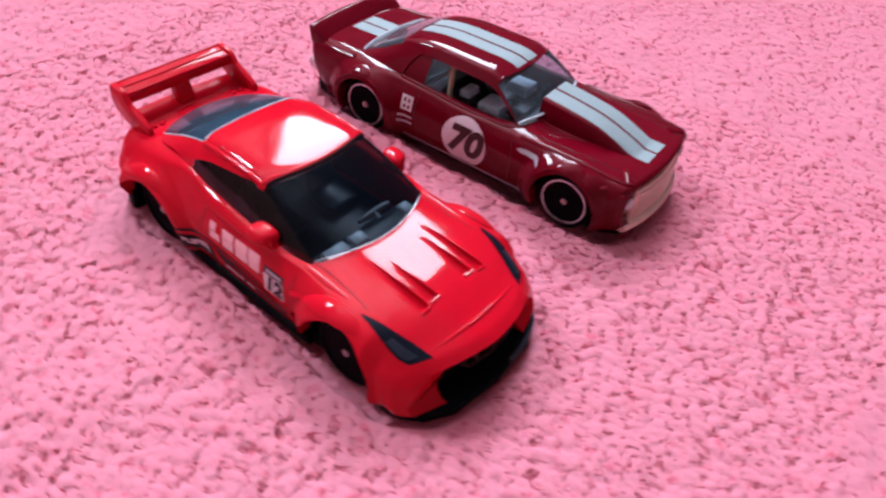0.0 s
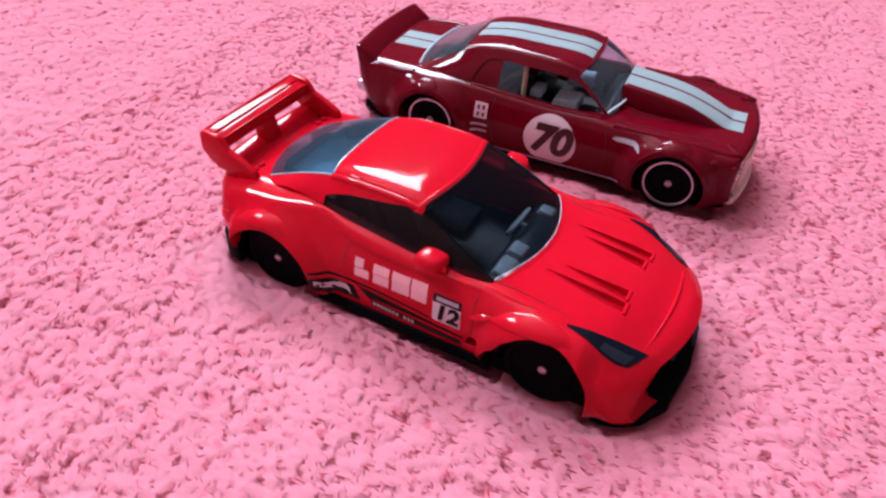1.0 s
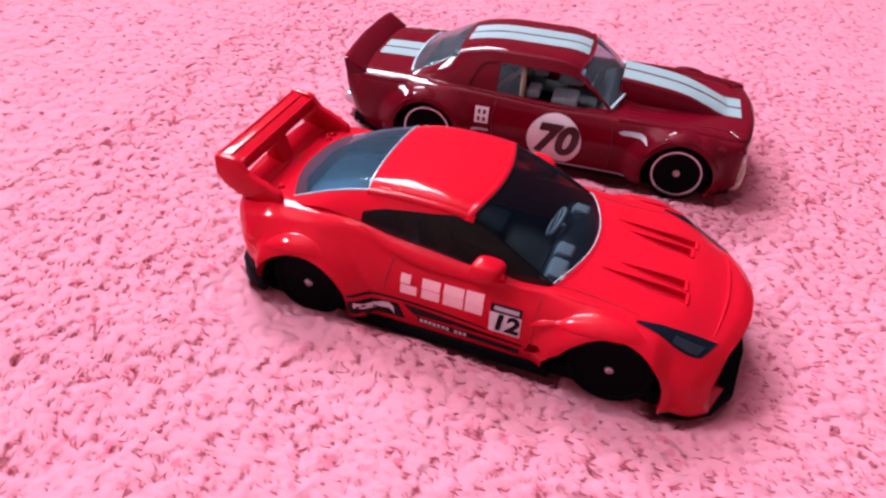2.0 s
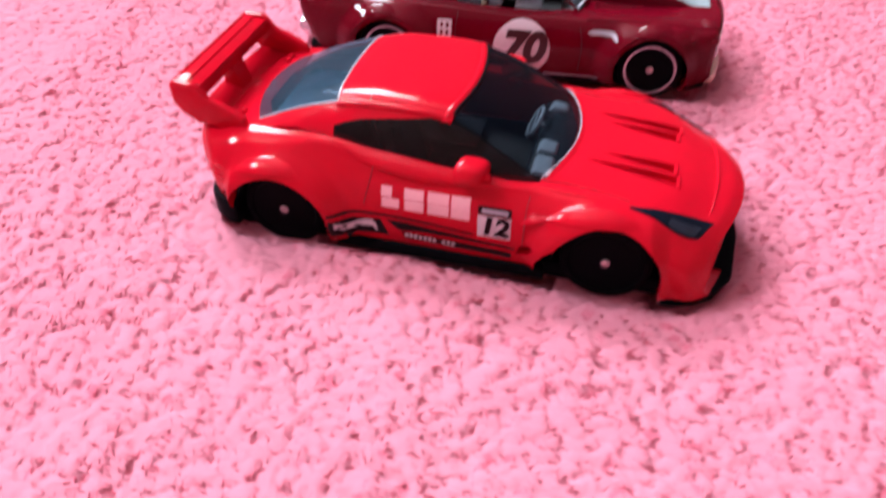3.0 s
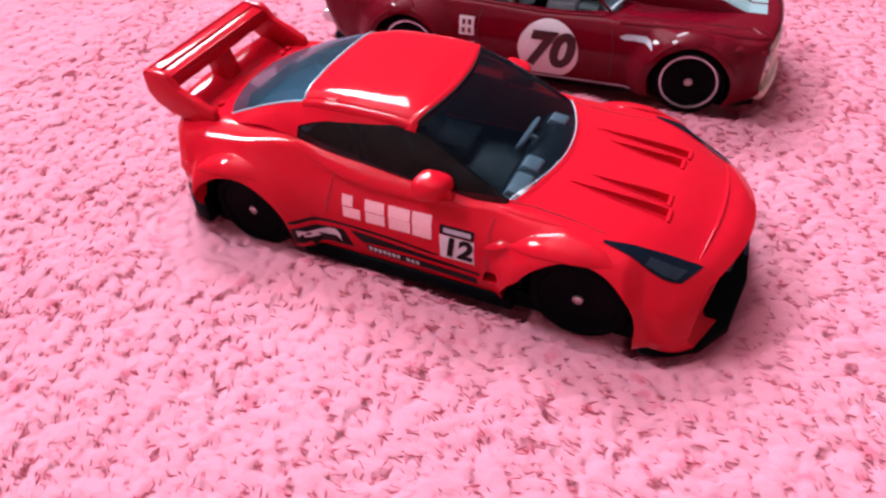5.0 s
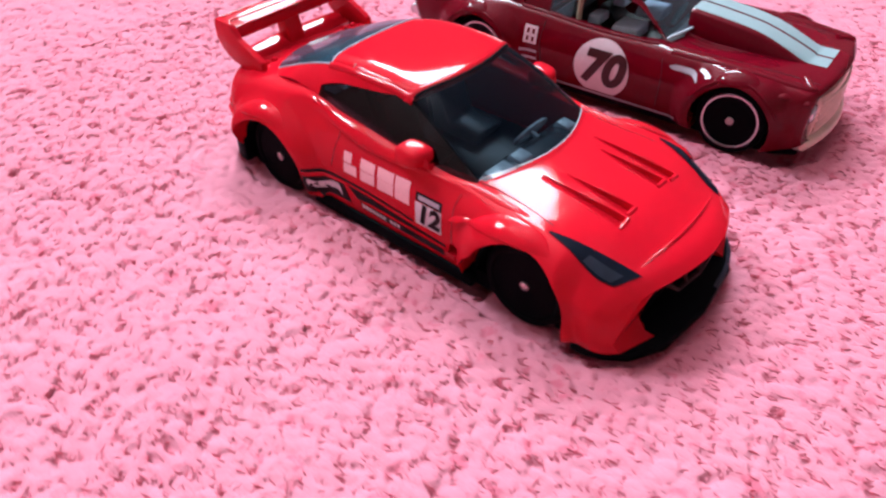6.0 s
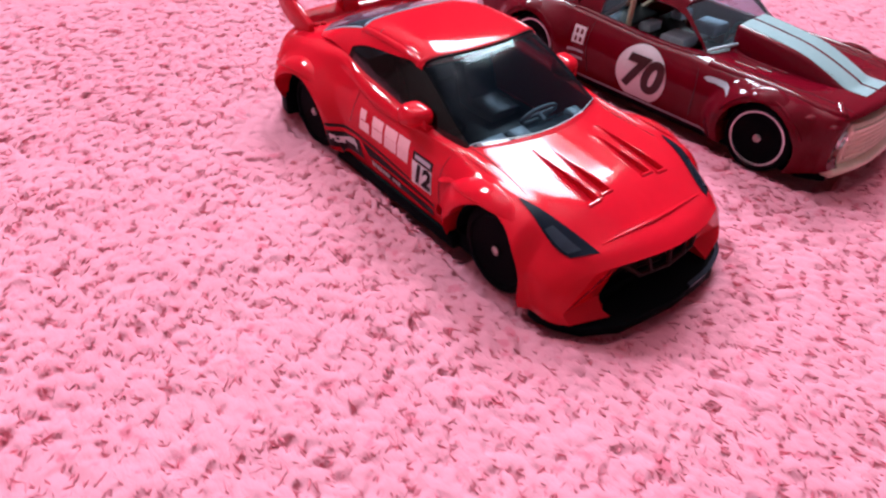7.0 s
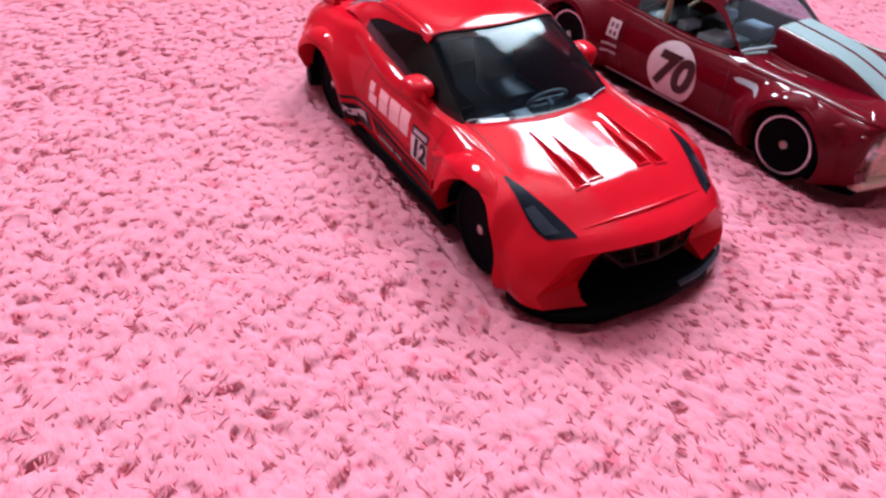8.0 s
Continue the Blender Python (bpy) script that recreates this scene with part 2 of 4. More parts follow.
def carve(ob, cutters):
    """Cuts closed solids (verts, faces) out of ob."""
    made = []
    for verts, faces in cutters:
        me = bpy.data.meshes.new("cut")
        me.from_pydata([tuple(float(c) * MM for c in v) for v in verts], [], [tuple(f) for f in faces])
        bm = bmesh.new()
        bm.from_mesh(me)
        bmesh.ops.recalc_face_normals(bm, faces=bm.faces)
        bm.to_mesh(me)
        bm.free()
        c = new("cut", me)
        c.parent = ob.parent
        made.append(c)
        md = ob.modifiers.new("cut", "BOOLEAN")
        md.object, md.operation, md.solver = c, "DIFFERENCE", "EXACT"
    bpy.context.view_layer.update()
    bake(ob)
    for c in made:
        me = c.data
        bpy.data.objects.remove(c)
        bpy.data.meshes.remove(me)
    ob.data.shade_smooth()
    ob.data.set_sharp_from_angle(angle=radians(32))


def grid_faces(nu, nv, close_v=False):
    w = nv
    return [(i * w + j, (i + 1) * w + j, (i + 1) * w + (j + 1) % w, i * w + (j + 1) % w) for i in range(nu - 1) for j in range(nv if close_v else nv - 1)]


def loft(rings, close=True):
    """Rings of equal length joined end to end; the ends are closed."""
    n = len(rings[0])
    verts = [p for r in rings for p in r]
    faces = grid_faces(len(rings), n, True)
    if close:
        faces += [tuple(range(n)), tuple(range(len(verts) - 1, len(verts) - n - 1, -1))]
    return verts, faces


def prism(outline, axis, lo, hi):
    """A flat outline pushed along an axis: outline in the two other axes, in order."""
    def put(a, b, h):
        return {"x": (h, a, b), "y": (a, h, b), "z": (a, b, h)}[axis]

    n = len(outline)
    verts = [put(a, b, lo) for a, b in outline] + [put(a, b, hi) for a, b in outline]
    return verts, [tuple(range(n)), tuple(range(2 * n - 1, n - 1, -1))] + [(i, (i + 1) % n, n + (i + 1) % n, n + i) for i in range(n)]


def box(x0, x1, y0, y1, z0, z1):
    return prism([(x0, y0), (x1, y0), (x1, y1), (x0, y1)], "z", z0, z1)


def disc(cx, cz, r, y0, y1, n=40):
    return prism([(cx + r * math.cos(2 * math.pi * k / n), cz + r * math.sin(2 * math.pi * k / n)) for k in range(n)], "y", y0, y1)


def turned(profile, n=40):
    """A profile of (radius, y) turned round the y axis at the origin."""
    rings = [[(r * math.cos(2 * math.pi * k / n), y, r * math.sin(2 * math.pi * k / n)) for k in range(n)] for r, y in profile]
    return loft(rings)


def tube(points, r, n=8):
    pts = [Vector(p) for p in points]
    rings = []
    for i, p in enumerate(pts):
        d = (pts[min(i + 1, len(pts) - 1)] - pts[max(i - 1, 0)]).normalized()
        s = d.cross(Vector((0, 0, 1)) if abs(d.z) < 0.9 else Vector((1, 0, 0))).normalized()
        u = s.cross(d)
        rings.append([tuple(p + r * (math.cos(2 * math.pi * k / n) * s + math.sin(2 * math.pi * k / n) * u)) for k in range(n)])
    return loft(rings)


def crease(points, r, flat=0.7, up=(0, 0, 1)):
    """A rounded crease that swells along its points and dies away at both ends; up is the way it faces."""
    pts = [Vector(p) for p in points]
    rings = []
    for i, p in enumerate(pts):
        d = (pts[min(i + 1, len(pts) - 1)] - pts[max(i - 1, 0)]).normalized()
        s = d.cross(Vector(up)).normalized()
        u = s.cross(d)
        k = r * max(0.12, math.sin(math.pi * i / (len(pts) - 1))) ** 0.6
        rings.append([tuple(p + k * (math.cos(a) * s + flat * math.sin(a) * u)) for a in np.linspace(0, 2 * math.pi, 17)[:-1]])
    return loft(rings)


def merged(*pieces):
    verts, faces = [], []
    for v, f in pieces:
        o = len(verts)
        verts += list(v)
        faces += [tuple(i + o for i in q) for q in f]
    return verts, faces


def moved(piece, m):
    return [tuple(m @ Vector(v)) for v in piece[0]], piece[1]


def tree_of(*obs):
    verts, faces = [], []
    for ob in obs:
        o = len(verts)
        verts += [v.co / MM for v in ob.data.vertices]
        faces += [tuple(i + o for i in p.vertices) for p in ob.data.polygons]
    return BVHTree.FromPolygons(verts, faces)


def cast(tree, p, way, off=0.05):
    """p carried along way on to the surface, off millimetres proud of it."""
    way = Vector(way).normalized()
    hit, nor, _, _ = tree.ray_cast(Vector(p), way)
    if hit is None:
        hit, nor, _, _ = tree.find_nearest(Vector(p))
    if nor.dot(way) > 0:
        nor = -nor
    return tuple(hit + nor * off)


def cling(tree, grid, way, off=0.05):
    """A grid of points laid on a surface."""
    nu, nv = len(grid), len(grid[0])
    return [cast(tree, p, way, off) for row in grid for p in row], grid_faces(nu, nv)


def rect_grid(a, b, nu, nv, lean=0.0):
    """Points over the rectangle a..b in two axes; lean shears the first by the second."""
    return [[(a[0] + (b[0] - a[0]) * i / (nu - 1) + lean * (b[1] - a[1]) * j / (nv - 1), a[1] + (b[1] - a[1]) * j / (nv - 1)) for j in range(nv)] for i in range(nu)]


def side_patch(tree, a, b, nu=8, nv=4, lean=0.0, off=0.05, y0=-40):
    return cling(tree, [[(u, y0, v) for u, v in row] for row in rect_grid(a, b, nu, nv, lean)], (0, 1, 0), off)


def top_patch(tree, a, b, nu, nv, off=0.05):
    return cling(tree, [[(u, v, 60) for u, v in row] for row in rect_grid(a, b, nu, nv)], (0, 0, -1), off)


def lettering(text, size, lean=0.0, weight=0.0):
    """Flat letters in x and z, centred, from the built-in font."""
    cu = bpy.data.curves.new("letters", "FONT")
    cu.body, cu.size, cu.shear, cu.offset, cu.align_x, cu.align_y = text, size, lean, weight, "CENTER", "CENTER"
    ob = new("letters", cu)
    dg = bpy.context.evaluated_depsgraph_get()
    me = bpy.data.meshes.new_from_object(ob.evaluated_get(dg))
    bm = bmesh.new()
    bm.from_mesh(me)
    bmesh.ops.triangulate(bm, faces=bm.faces)
    for _ in range(3):
        bmesh.ops.subdivide_edges(bm, edges=[e for e in bm.edges if e.calc_length() > 0.8], cuts=1)
        bmesh.ops.triangulate(bm, faces=bm.faces)
    bm.to_mesh(me)
    bm.free()
    verts = [(v.co.x, 0.0, v.co.y) for v in me.vertices]
    faces = [tuple(p.vertices) for p in me.polygons]
    bpy.data.objects.remove(ob)
    bpy.data.curves.remove(cu)
    bpy.data.meshes.remove(me)
    return verts, faces


def body_shell(table, stations, flares, warp):
    """A closed car body. table rows: x, zb, w1, then y, z of four side points, then the middle's height."""
    rings = []
    for x in stations:
        zb, w1, y2, z2, y3, z3, y4, z4, y5, z5, z6 = smooth_table(table, x)
        half = [(0, zb), (w1 * 0.6, zb)]
        half += [tuple(p) for p in spline([(w1, zb), (y2, z2), (y3, z3), (y4, z4), (y5, z5), (y5 * 0.5, z5 + (z6 - z5) * 0.87), (0, z6)], 15)]
        full = half + [(-y, z) for y, z in half[-2:0:-1]]
        ring = []
        for y, z in full:
            out = 0.0
            for fx, fz, amount, r0, r1, long_ in flares:
                d = math.hypot((x - fx) * long_, z - fz)
                t = min(max((r1 - d) / (r1 - r0), 0), 1)
                out += amount * t * t * (3 - 2 * t)
            reach = min(max((abs(y) - 8) / 5, 0), 1)
            yy = y + math.copysign(out * reach, y)
            ring.append((x + warp(x, yy, z), yy, z))
        rings.append(ring)
    return loft(rings)


def greenhouse(keys, stations, bow, dlo):
    """The cabin above the belt as a grid. keys rows: x, rail y, rail z, middle z, belt y, belt z. bow(x): how far the middle lies ahead.
    dlo(x): how far up from belt to rail the side glass reaches. Returns the points and the columns' borders."""
    rows = []
    for x in stations:
        yr, zr, zc, yb, zb = smooth_table(keys, x)
        f = dlo(x)
        side = spline([(yb, zb), (yb + (yr - yb) * 0.45 + 0.35 * min(1, (zr - zb) / 4), zb + (zr - zb) * 0.5), (yr, zr)], 20)
        lower = [np.array([np.interp(f * k / 4 * 40, range(41), [s[c] for s in side]) for c in (0, 1)]) for k in range(5)]
        upper = [np.array([np.interp((f + (1 - f) * k / 3) * 40, range(41), [s[c] for s in side]) for c in (0, 1)]) for k in range(1, 4)]
        top = spline([(yr, zr), (yr * 0.95, zr + (zc - zr) * 0.5), (yr * 0.8, zr + (zc - zr) * 0.88), (yr * 0.5, zr + (zc - zr) * 0.98), (0, zc)], 3)[1:]
        half = [*lower, *upper, *top]
        full = [(p[0], p[1]) for p in half] + [(-p[0], p[1]) for p in half[-2::-1]]
        rows.append([(x + bow(x) * max(0.0, 1 - (y / max(yr, 1)) ** 2), -y, z) for y, z in full])
    return rows


def pane_of(rows, i0, i1, j0, j1):
    """The stretch of a grid between rows i0..i1 and columns j0..j1."""
    sub = [r[j0 : j1 + 1] for r in rows[i0 : i1 + 1]]
    return [p for r in sub for p in r], grid_faces(len(sub), len(sub[0]))


def wheel(parent, x, y, z, r, width, side, rim_r, ring):
    """A toy wheel: spoked rim with tyre, axle stub and, where it has one, a bright ring. side: -1 faces -y."""
    s = side
    hub_y = y
    inner = y - s * width
    def at(piece):
        return moved(piece, Matrix.Translation((x, 0, z)))
    prof = [(1.1, hub_y - s * 0.35), (rim_r * 0.45, hub_y - s * 0.75), (rim_r * 0.86, hub_y - s * 0.85), (rim_r, hub_y - s * 0.15), (rim_r, inner), (0.6, inner)]
    w = part("wheel", *at(turned(prof)), BLACK, parent, "black moulded toy wheel with spokes")
    tyre = [(rim_r - 0.05, hub_y - s * 0.25), (rim_r + 0.25, hub_y), (r - 0.45, hub_y - s * 0.05), (r - 0.12, hub_y - s * 0.25), (r, hub_y - s * 0.6), (r, inner + s * 0.5), (r - 0.5, inner), (rim_r - 0.05, inner + s * 0.05)]
    part("tyre", *at(turned(tyre, 56)), TYRE, w)
    spokes = []
    for k in range(10):
        a = 2 * math.pi * k / 10
        piece = box(0.9, rim_r - 0.15, min(hub_y - s * 0.9, hub_y - s * 0.3), max(hub_y - s * 0.9, hub_y - s * 0.3), -0.28, 0.28)
        spokes.append(at(moved(piece, Matrix.Rotation(a, 4, "Y"))))
    part("spokes", *merged(*spokes), BLACK, w, mods=[("BEVEL", {"width": 0.00008})])
    part("hub", *at(turned([(0.62, hub_y - s * 0.5), (0.62, hub_y - s * 0.02), (0.42, hub_y + s * 0.12), (0.05, hub_y + s * 0.15)], 16)), STEEL, w, "dull steel axle end")
    if ring:
        part("rim_ring", *at(turned([(ring - 0.17, hub_y - s * 0.3), (ring - 0.15, hub_y + s * 0.05), (ring + 0.15, hub_y + s * 0.05), (ring + 0.17, hub_y - s * 0.3)], 56)), CHROME, w, "bright silver ring round the rim")
    return w


# ---- the red racing coupe ----
def red_coupe():
    car = new("toy_car")
    tagged(car, "glossy red toy racing coupe with tall rear wing on carpet", "toy car", "toy cars")
    car.matrix_world = pose(0.00008, -0.00045, -0.0023, 1.2, -2.03, -1.1)
    FX, RX, HZ, AR = 21.5, -21.5, 5.5, 6.85
    table = [
        (-35.6, 6.4, 9.5, 11.4, 7.5, 12.2, 10.5, 11.6, 13.0, 9.5, 14.0, 14.5),
        (-34.8, 6.2, 10.5, 12.8, 7.0, 13.8, 10.5, 12.6, 13.5, 10.0, 14.6, 15.0),
        (-32.0, 6.0, 13.6, 14.8, 7.0, 15.6, 10.5, 13.8, 13.9, 10.5, 15.0, 15.3),
        (-28.8, 5.2, 14.2, 15.3, 6.4, 16.0, 10.5, 14.0, 14.2, 11.2, 15.6, 15.7),
        (-21.5, 2.8, 14.0, 15.2, 6.0, 15.5, 11.0, 13.8, 14.7, 11.2, 16.2, 16.3),
        (-15.0, 2.8, 14.0, 14.7, 6.0, 14.9, 11.0, 13.2, 15.1, 11.5, 16.9, 17.0),
        (-8.0, 2.8, 14.0, 14.6, 6.0, 14.6, 11.0, 13.5, 14.5, 12.6, 15.8, 15.9),
        (0.0, 2.8, 14.0, 14.6, 6.0, 14.6, 11.0, 13.7, 14.1, 12.9, 15.1, 15.2),
        (8.0, 2.8, 14.0, 14.6, 6.0, 14.6, 11.0, 13.5, 13.8, 12.4, 14.6, 15.0),
        (12.0, 2.8, 14.0, 14.7, 6.0, 14.8, 11.0, 13.3, 13.6, 11.7, 14.4, 15.1),
        (16.0, 2.8, 14.0, 15.0, 6.0, 15.2, 10.8, 13.4, 13.5, 10.8, 14.2, 14.75),
        (21.5, 2.8, 14.0, 15.1, 6.0, 15.2, 10.4, 13.4, 13.2, 10.4, 13.85, 14.35),
        (26.0, 2.7, 15.0, 15.5, 5.5, 15.5, 9.6, 13.2, 12.5, 10.0, 13.35, 13.95),
        (29.0, 2.7, 15.3, 15.8, 5.0, 15.6, 9.0, 12.9, 11.8, 9.8, 12.75, 13.45),
        (33.5, 2.7, 15.3, 15.8, 4.6, 15.3, 8.2, 12.2, 10.5, 9.6, 11.2, 11.9),
        (36.0, 2.7, 14.7, 15.4, 4.6, 14.6, 7.6, 11.6, 9.7, 9.2, 10.4, 11.1),
        (37.2, 2.9, 13.8, 14.4, 4.6, 13.6, 7.2, 11.0, 9.0, 8.6, 9.7, 10.3),
    ]

    def warp(x, y, z):
        k = min(max((x - 26) / 11.0, 0), 1)
        high = min(max((z - 3) / 7, 0), 1)
        out = -(3.4 + 2.4 * high) * k * (y / 15) ** 2
        t = min(max((-x - 27) / 8.0, 0), 1)
        return out + 3.6 * t * (y / 14) ** 2

    stations = [*np.linspace(-35.6, -34.8, 3), *np.linspace(-34.2, 33.8, 190), *np.linspace(34.4, 37.2, 8)]
    shell = body_shell(table, stations, [(FX + 0.2, HZ, 1.25, 6.9, 9.6, 0.9), (RX, HZ, 1.35, 6.9, 9.8, 0.9)], warp)
    body = part("body", *shell, RED, car, "glossy red enamel body shell with wide arches")
    cuts = []
    # wheel openings: round above, straight down below the axle
    for hx in (FX, RX):
        for s in (-1, 1):
            arch = [(hx + AR * math.cos(a), HZ - 0.1 + AR * math.sin(a)) for a in np.linspace(0, math.pi, 33)] + [(hx - AR, -3.0), (hx + AR, -3.0)]
            cuts.append(prism(arch, "y", *sorted((s * 8.5, s * 22))))
    # the flare's rear foot stops short of the sill
    for s in (-1, 1):
        cuts.append(prism([(16.0, 9.0), (13.9, 6.8), (12.9, 4.9), (12.6, -2.0), (16.0, -2.0)], "y", *sorted((s * 8.5, s * 22))))
    # cabin well
    cowl = [(12.6 + 2.6 * (1 - (y / 11) ** 2), y) for y in np.linspace(-10.6, 10.6, 15)]
    well = cowl + [(4.0, 11.9), (-6.0, 12.0), (-14.0, 10.6), (-24.0, 8.2), (-26.2, 4.0), (-26.2, -4.0), (-24.0, -8.2), (-14.0, -10.6), (-6.0, -12.0), (4.0, -11.9)]
    cuts.append(prism(well, "z", 8.0, 30))
    # the large front intake, wider towards the ground
    mouth = [(-9.2, 1.0), (-8.6, 4.4), (-7.7, 7.2), (-6.4, 9.5), (6.4, 9.5), (7.7, 7.2), (8.6, 4.4), (9.2, 1.0)]
    cuts.append(prism(mouth, "x", 31.0, 45))
    # bonnet louvres: wedges that deepen towards a lip
    for s in (-1, 1):
        for y0, y1, yt, x0, x1 in ((2.6, 4.5, 3.2, 18.6, 27.9), (4.9, 6.8, 5.2, 17.4, 28.3)):
            top0, top1 = 14.62 - 0.006 * yt**2, 13.62 - 0.006 * y0**2
            v = [(x0, s * yt, top0 + 0.05), (x1, s * y0, top1 - 1.0), (x1, s * y0, 20), (x0, s * yt, 20), (x0, s * (yt + 0.9), top0 + 0.05), (x1, s * y1, top1 - 1.0), (x1, s * y1, 20), (x0, s * (yt + 0.9), 20)]
            cuts.append((v, [(0, 1, 2, 3), (7, 6, 5, 4), (0, 4, 5, 1), (1, 5, 6, 2), (2, 6, 7, 3), (3, 7, 4, 0)]))
    # slot behind the front arch
    cuts.append(prism([(10.4, 5.0), (11.9, 5.2), (12.7, 6.6), (12.3, 7.2), (10.9, 6.7)], "y", -25, -13.2))
    cuts.append(prism([(10.4, 5.0), (11.9, 5.2), (12.7, 6.6), (12.3, 7.2), (10.9, 6.7)], "y", 13.2, 25))
    carve(body, cuts)
    for hx in (FX, RX):
        for s in (-1, 1):
            r = AR - 0.25
            arc = [(hx + r * math.cos(a), HZ - 0.1 + r * math.sin(a)) for a in np.linspace(0, math.pi, 33)]
            well = [(x, s * y, z) for y in (8.6, 14.7) for x, z in arc]
            part("wheel_well", well, grid_faces(2, len(arc)), BLACK, car, "black lining of the wheel arch", mods=[("SOLIDIFY", {"thickness": 0.0002, "offset": 0.0})])
            part("wheel_well_back", *prism([*arc, (hx - r, 3.0), (hx + r, 3.0)], "y", *sorted((s * 8.52, s * 8.7))), BLACK, car)

    # cabin: windscreen, roof, windows
    keys = [
        (12.3, 11.0, 14.6, 15.2, 11.7, 14.2), (8.0, 10.6, 17.0, 18.1, 12.3, 14.6), (4.0, 10.0, 19.2, 20.2, 12.6, 14.9), (0.9, 9.5, 20.5, 21.4, 12.8, 15.0),
        (-5.0, 9.4, 21.1, 22.0, 12.7, 15.5), (-10.0, 9.3, 21.0, 21.9, 12.3, 16.1), (-14.0, 8.9, 20.3, 21.2, 11.7, 17.0), (-19.0, 8.8, 18.8, 19.6, 11.0, 17.0),
        (-25.5, 8.9, 16.1, 16.6, 10.4, 15.7),
    ]
    st = [*np.linspace(12.3, 0.9, 13), *np.linspace(0.0, -14.0, 29), *np.linspace(-15.0, -25.5, 12)]
    top = greenhouse(keys, st, lambda x: float(smooth_table([(-26, -2.2), (-14, -0.6), (0.9, 1.6), (12.3, 3.3)], x)[0]),
                     lambda x: float(smooth_table([(-26, 0), (-15.2, 0), (-14.3, 0.30), (-13, 0.48), (-11, 0.64), (-8, 0.74), (-4, 0.83), (0.5, 0.94), (13, 0.94)], x)[0]))
    n = len(top[0])
    H, B, E, DL, RA = 12, 41, len(top) - 1, 4, 7
    last_side = max(i for i, x in enumerate(st) if x > -14.9)
    red_pieces = [pane_of(top, H, B, DL, n - 1 - DL)]
    red_pieces += [pane_of(top, B, E, 0, RA), pane_of(top, B, E, n - 1 - RA, n - 1)]
    roof = part("roof", *merged(*red_pieces), RED, car, "glossy red roof with rear pillars", mods=[("SOLIDIFY", {"thickness": 0.0006, "offset": -1.0})])
    for j0, j1 in ((DL, RA), (n - 1 - RA, n - 1 - DL)):
        part("windscreen_pillar", *pane_of(top, 0, H, j0, j1), BLACK, car, "black windscreen pillar", mods=[("SOLIDIFY", {"thickness": 0.0004, "offset": -1.0})])
    ws = part("windscreen", *pane_of(top, 0, H, RA, n - 1 - RA), RED_GLASS, car, "smoke-tinted windscreen")
    rw = part("rear_window", *pane_of(top, B, E, RA, n - 1 - RA), REAR_GLASS, car, "smoke-tinted rear window")
    for j0, j1 in ((0, DL), (n - 1 - DL, n - 1)):
        g = part("side_window", *pane_of(top, 0, B, j0, j1), SIDE_GLASS, car, "smoke-tinted side window")
        g.visible_shadow = False
    ws.visible_shadow = rw.visible_shadow = False
    skin = tree_of(body, roof)
    for j in (RA, n - 1 - RA):
        part("roof_rail", *tube([(r[j][0], r[j][1], r[j][2] - 0.3) for r in top[H : B + 1]], 0.55, 12), RED, car, "raised red edge along the roof")
    part("roof_front_edge", *tube([(p[0] - 0.7, p[1], p[2] - 0.42) for p in top[H][DL + 1 : n - 1 - DL]], 0.75, 14), RED, car, "rounded red front edge of the roof")
    for j in (0, n - 1):
        part("window_ledge", *crease([(r[j][0], r[j][1] * 1.022, r[j][2] - 0.35) for r in top[1 : last_side + 1]], 1.4, 0.55, (-0.12, -0.52 if j == 0 else 0.5, 0.85)), RED, car, "rounded red ledge under the side window")
    for s in (-1, 1):
        for x, z, la in ((-29.6, 11.0, 1.9), (-29.4, 12.1, 1.2)):
            pts = [cast(skin, (x + la * t, s * 40, z), (0, -s, 0), -0.05) for t in np.linspace(-1, 1, 9)]
            part("tail_lamp", *crease(pts, 0.32), RED, car, "small red ridge of the tail lamp")

    # interior
    part("cabin_floor", *box(-25, 14, -11, 11, 8.05, 8.4), INTERIOR, car, "dark interior tub")
    dash = [(9.0, 8.4), (15.2, 8.4), (15.0, 12.9), (12.0, 13.4), (10.0, 12.9), (9.2, 11.5)]
    part("dashboard", *prism(dash, "y", -10.2, 10.2), GREY, car, "grey moulded dashboard", mods=[("BEVEL", {"width": 0.0004})])
    for y in (-5.2, 5.2):
        seat = part("seat", *prism([(-6.5, 8.4), (1.5, 8.4), (1.8, 10.2), (-3.6, 10.4), (-6.2, 17.2), (-8.0, 17.0)], "y", y - 2.9, y + 2.9), GREY, car, "grey bucket seat", mods=[("BEVEL", {"width": 0.0006})])
        part("headrest", *prism([(-8.3, 16.4), (-6.6, 16.6), (-7.0, 18.4), (-8.6, 18.2)], "y", y - 1.5, y + 1.5), INTERIOR, seat)
    steer = [(9.2 + 0.9 * math.sin(a), 3.8 + 3.0 * math.cos(a), 13.2 + 1.5 * math.sin(a)) for a in np.linspace(0, 2 * math.pi, 25)]
    part("steering_wheel", *merged(tube(steer, 0.28), tube([(9.2, 0.9, 13.2), (9.2, 6.7, 13.2)], 0.25), tube([(9.2, 3.8, 13.2), (10.8, 3.8, 12.6)], 0.35)), DASH_GLINT, car, "pale grey steering wheel")
    # added pale blocks in place of glints along the top of the dash
    for y, w in ((-6.5, 2.0), (-2.2, 1.3), (8.0, 1.0)):
        part("dash_glint_block", *prism([(10.4, 12.8), (13.4, 12.8), (13.0, 13.6), (11.0, 13.9)], "y", y - w, y + w), DASH_GLINT, car, "pale grey pod on the dashboard", mods=[("BEVEL", {"width": 0.0003})])
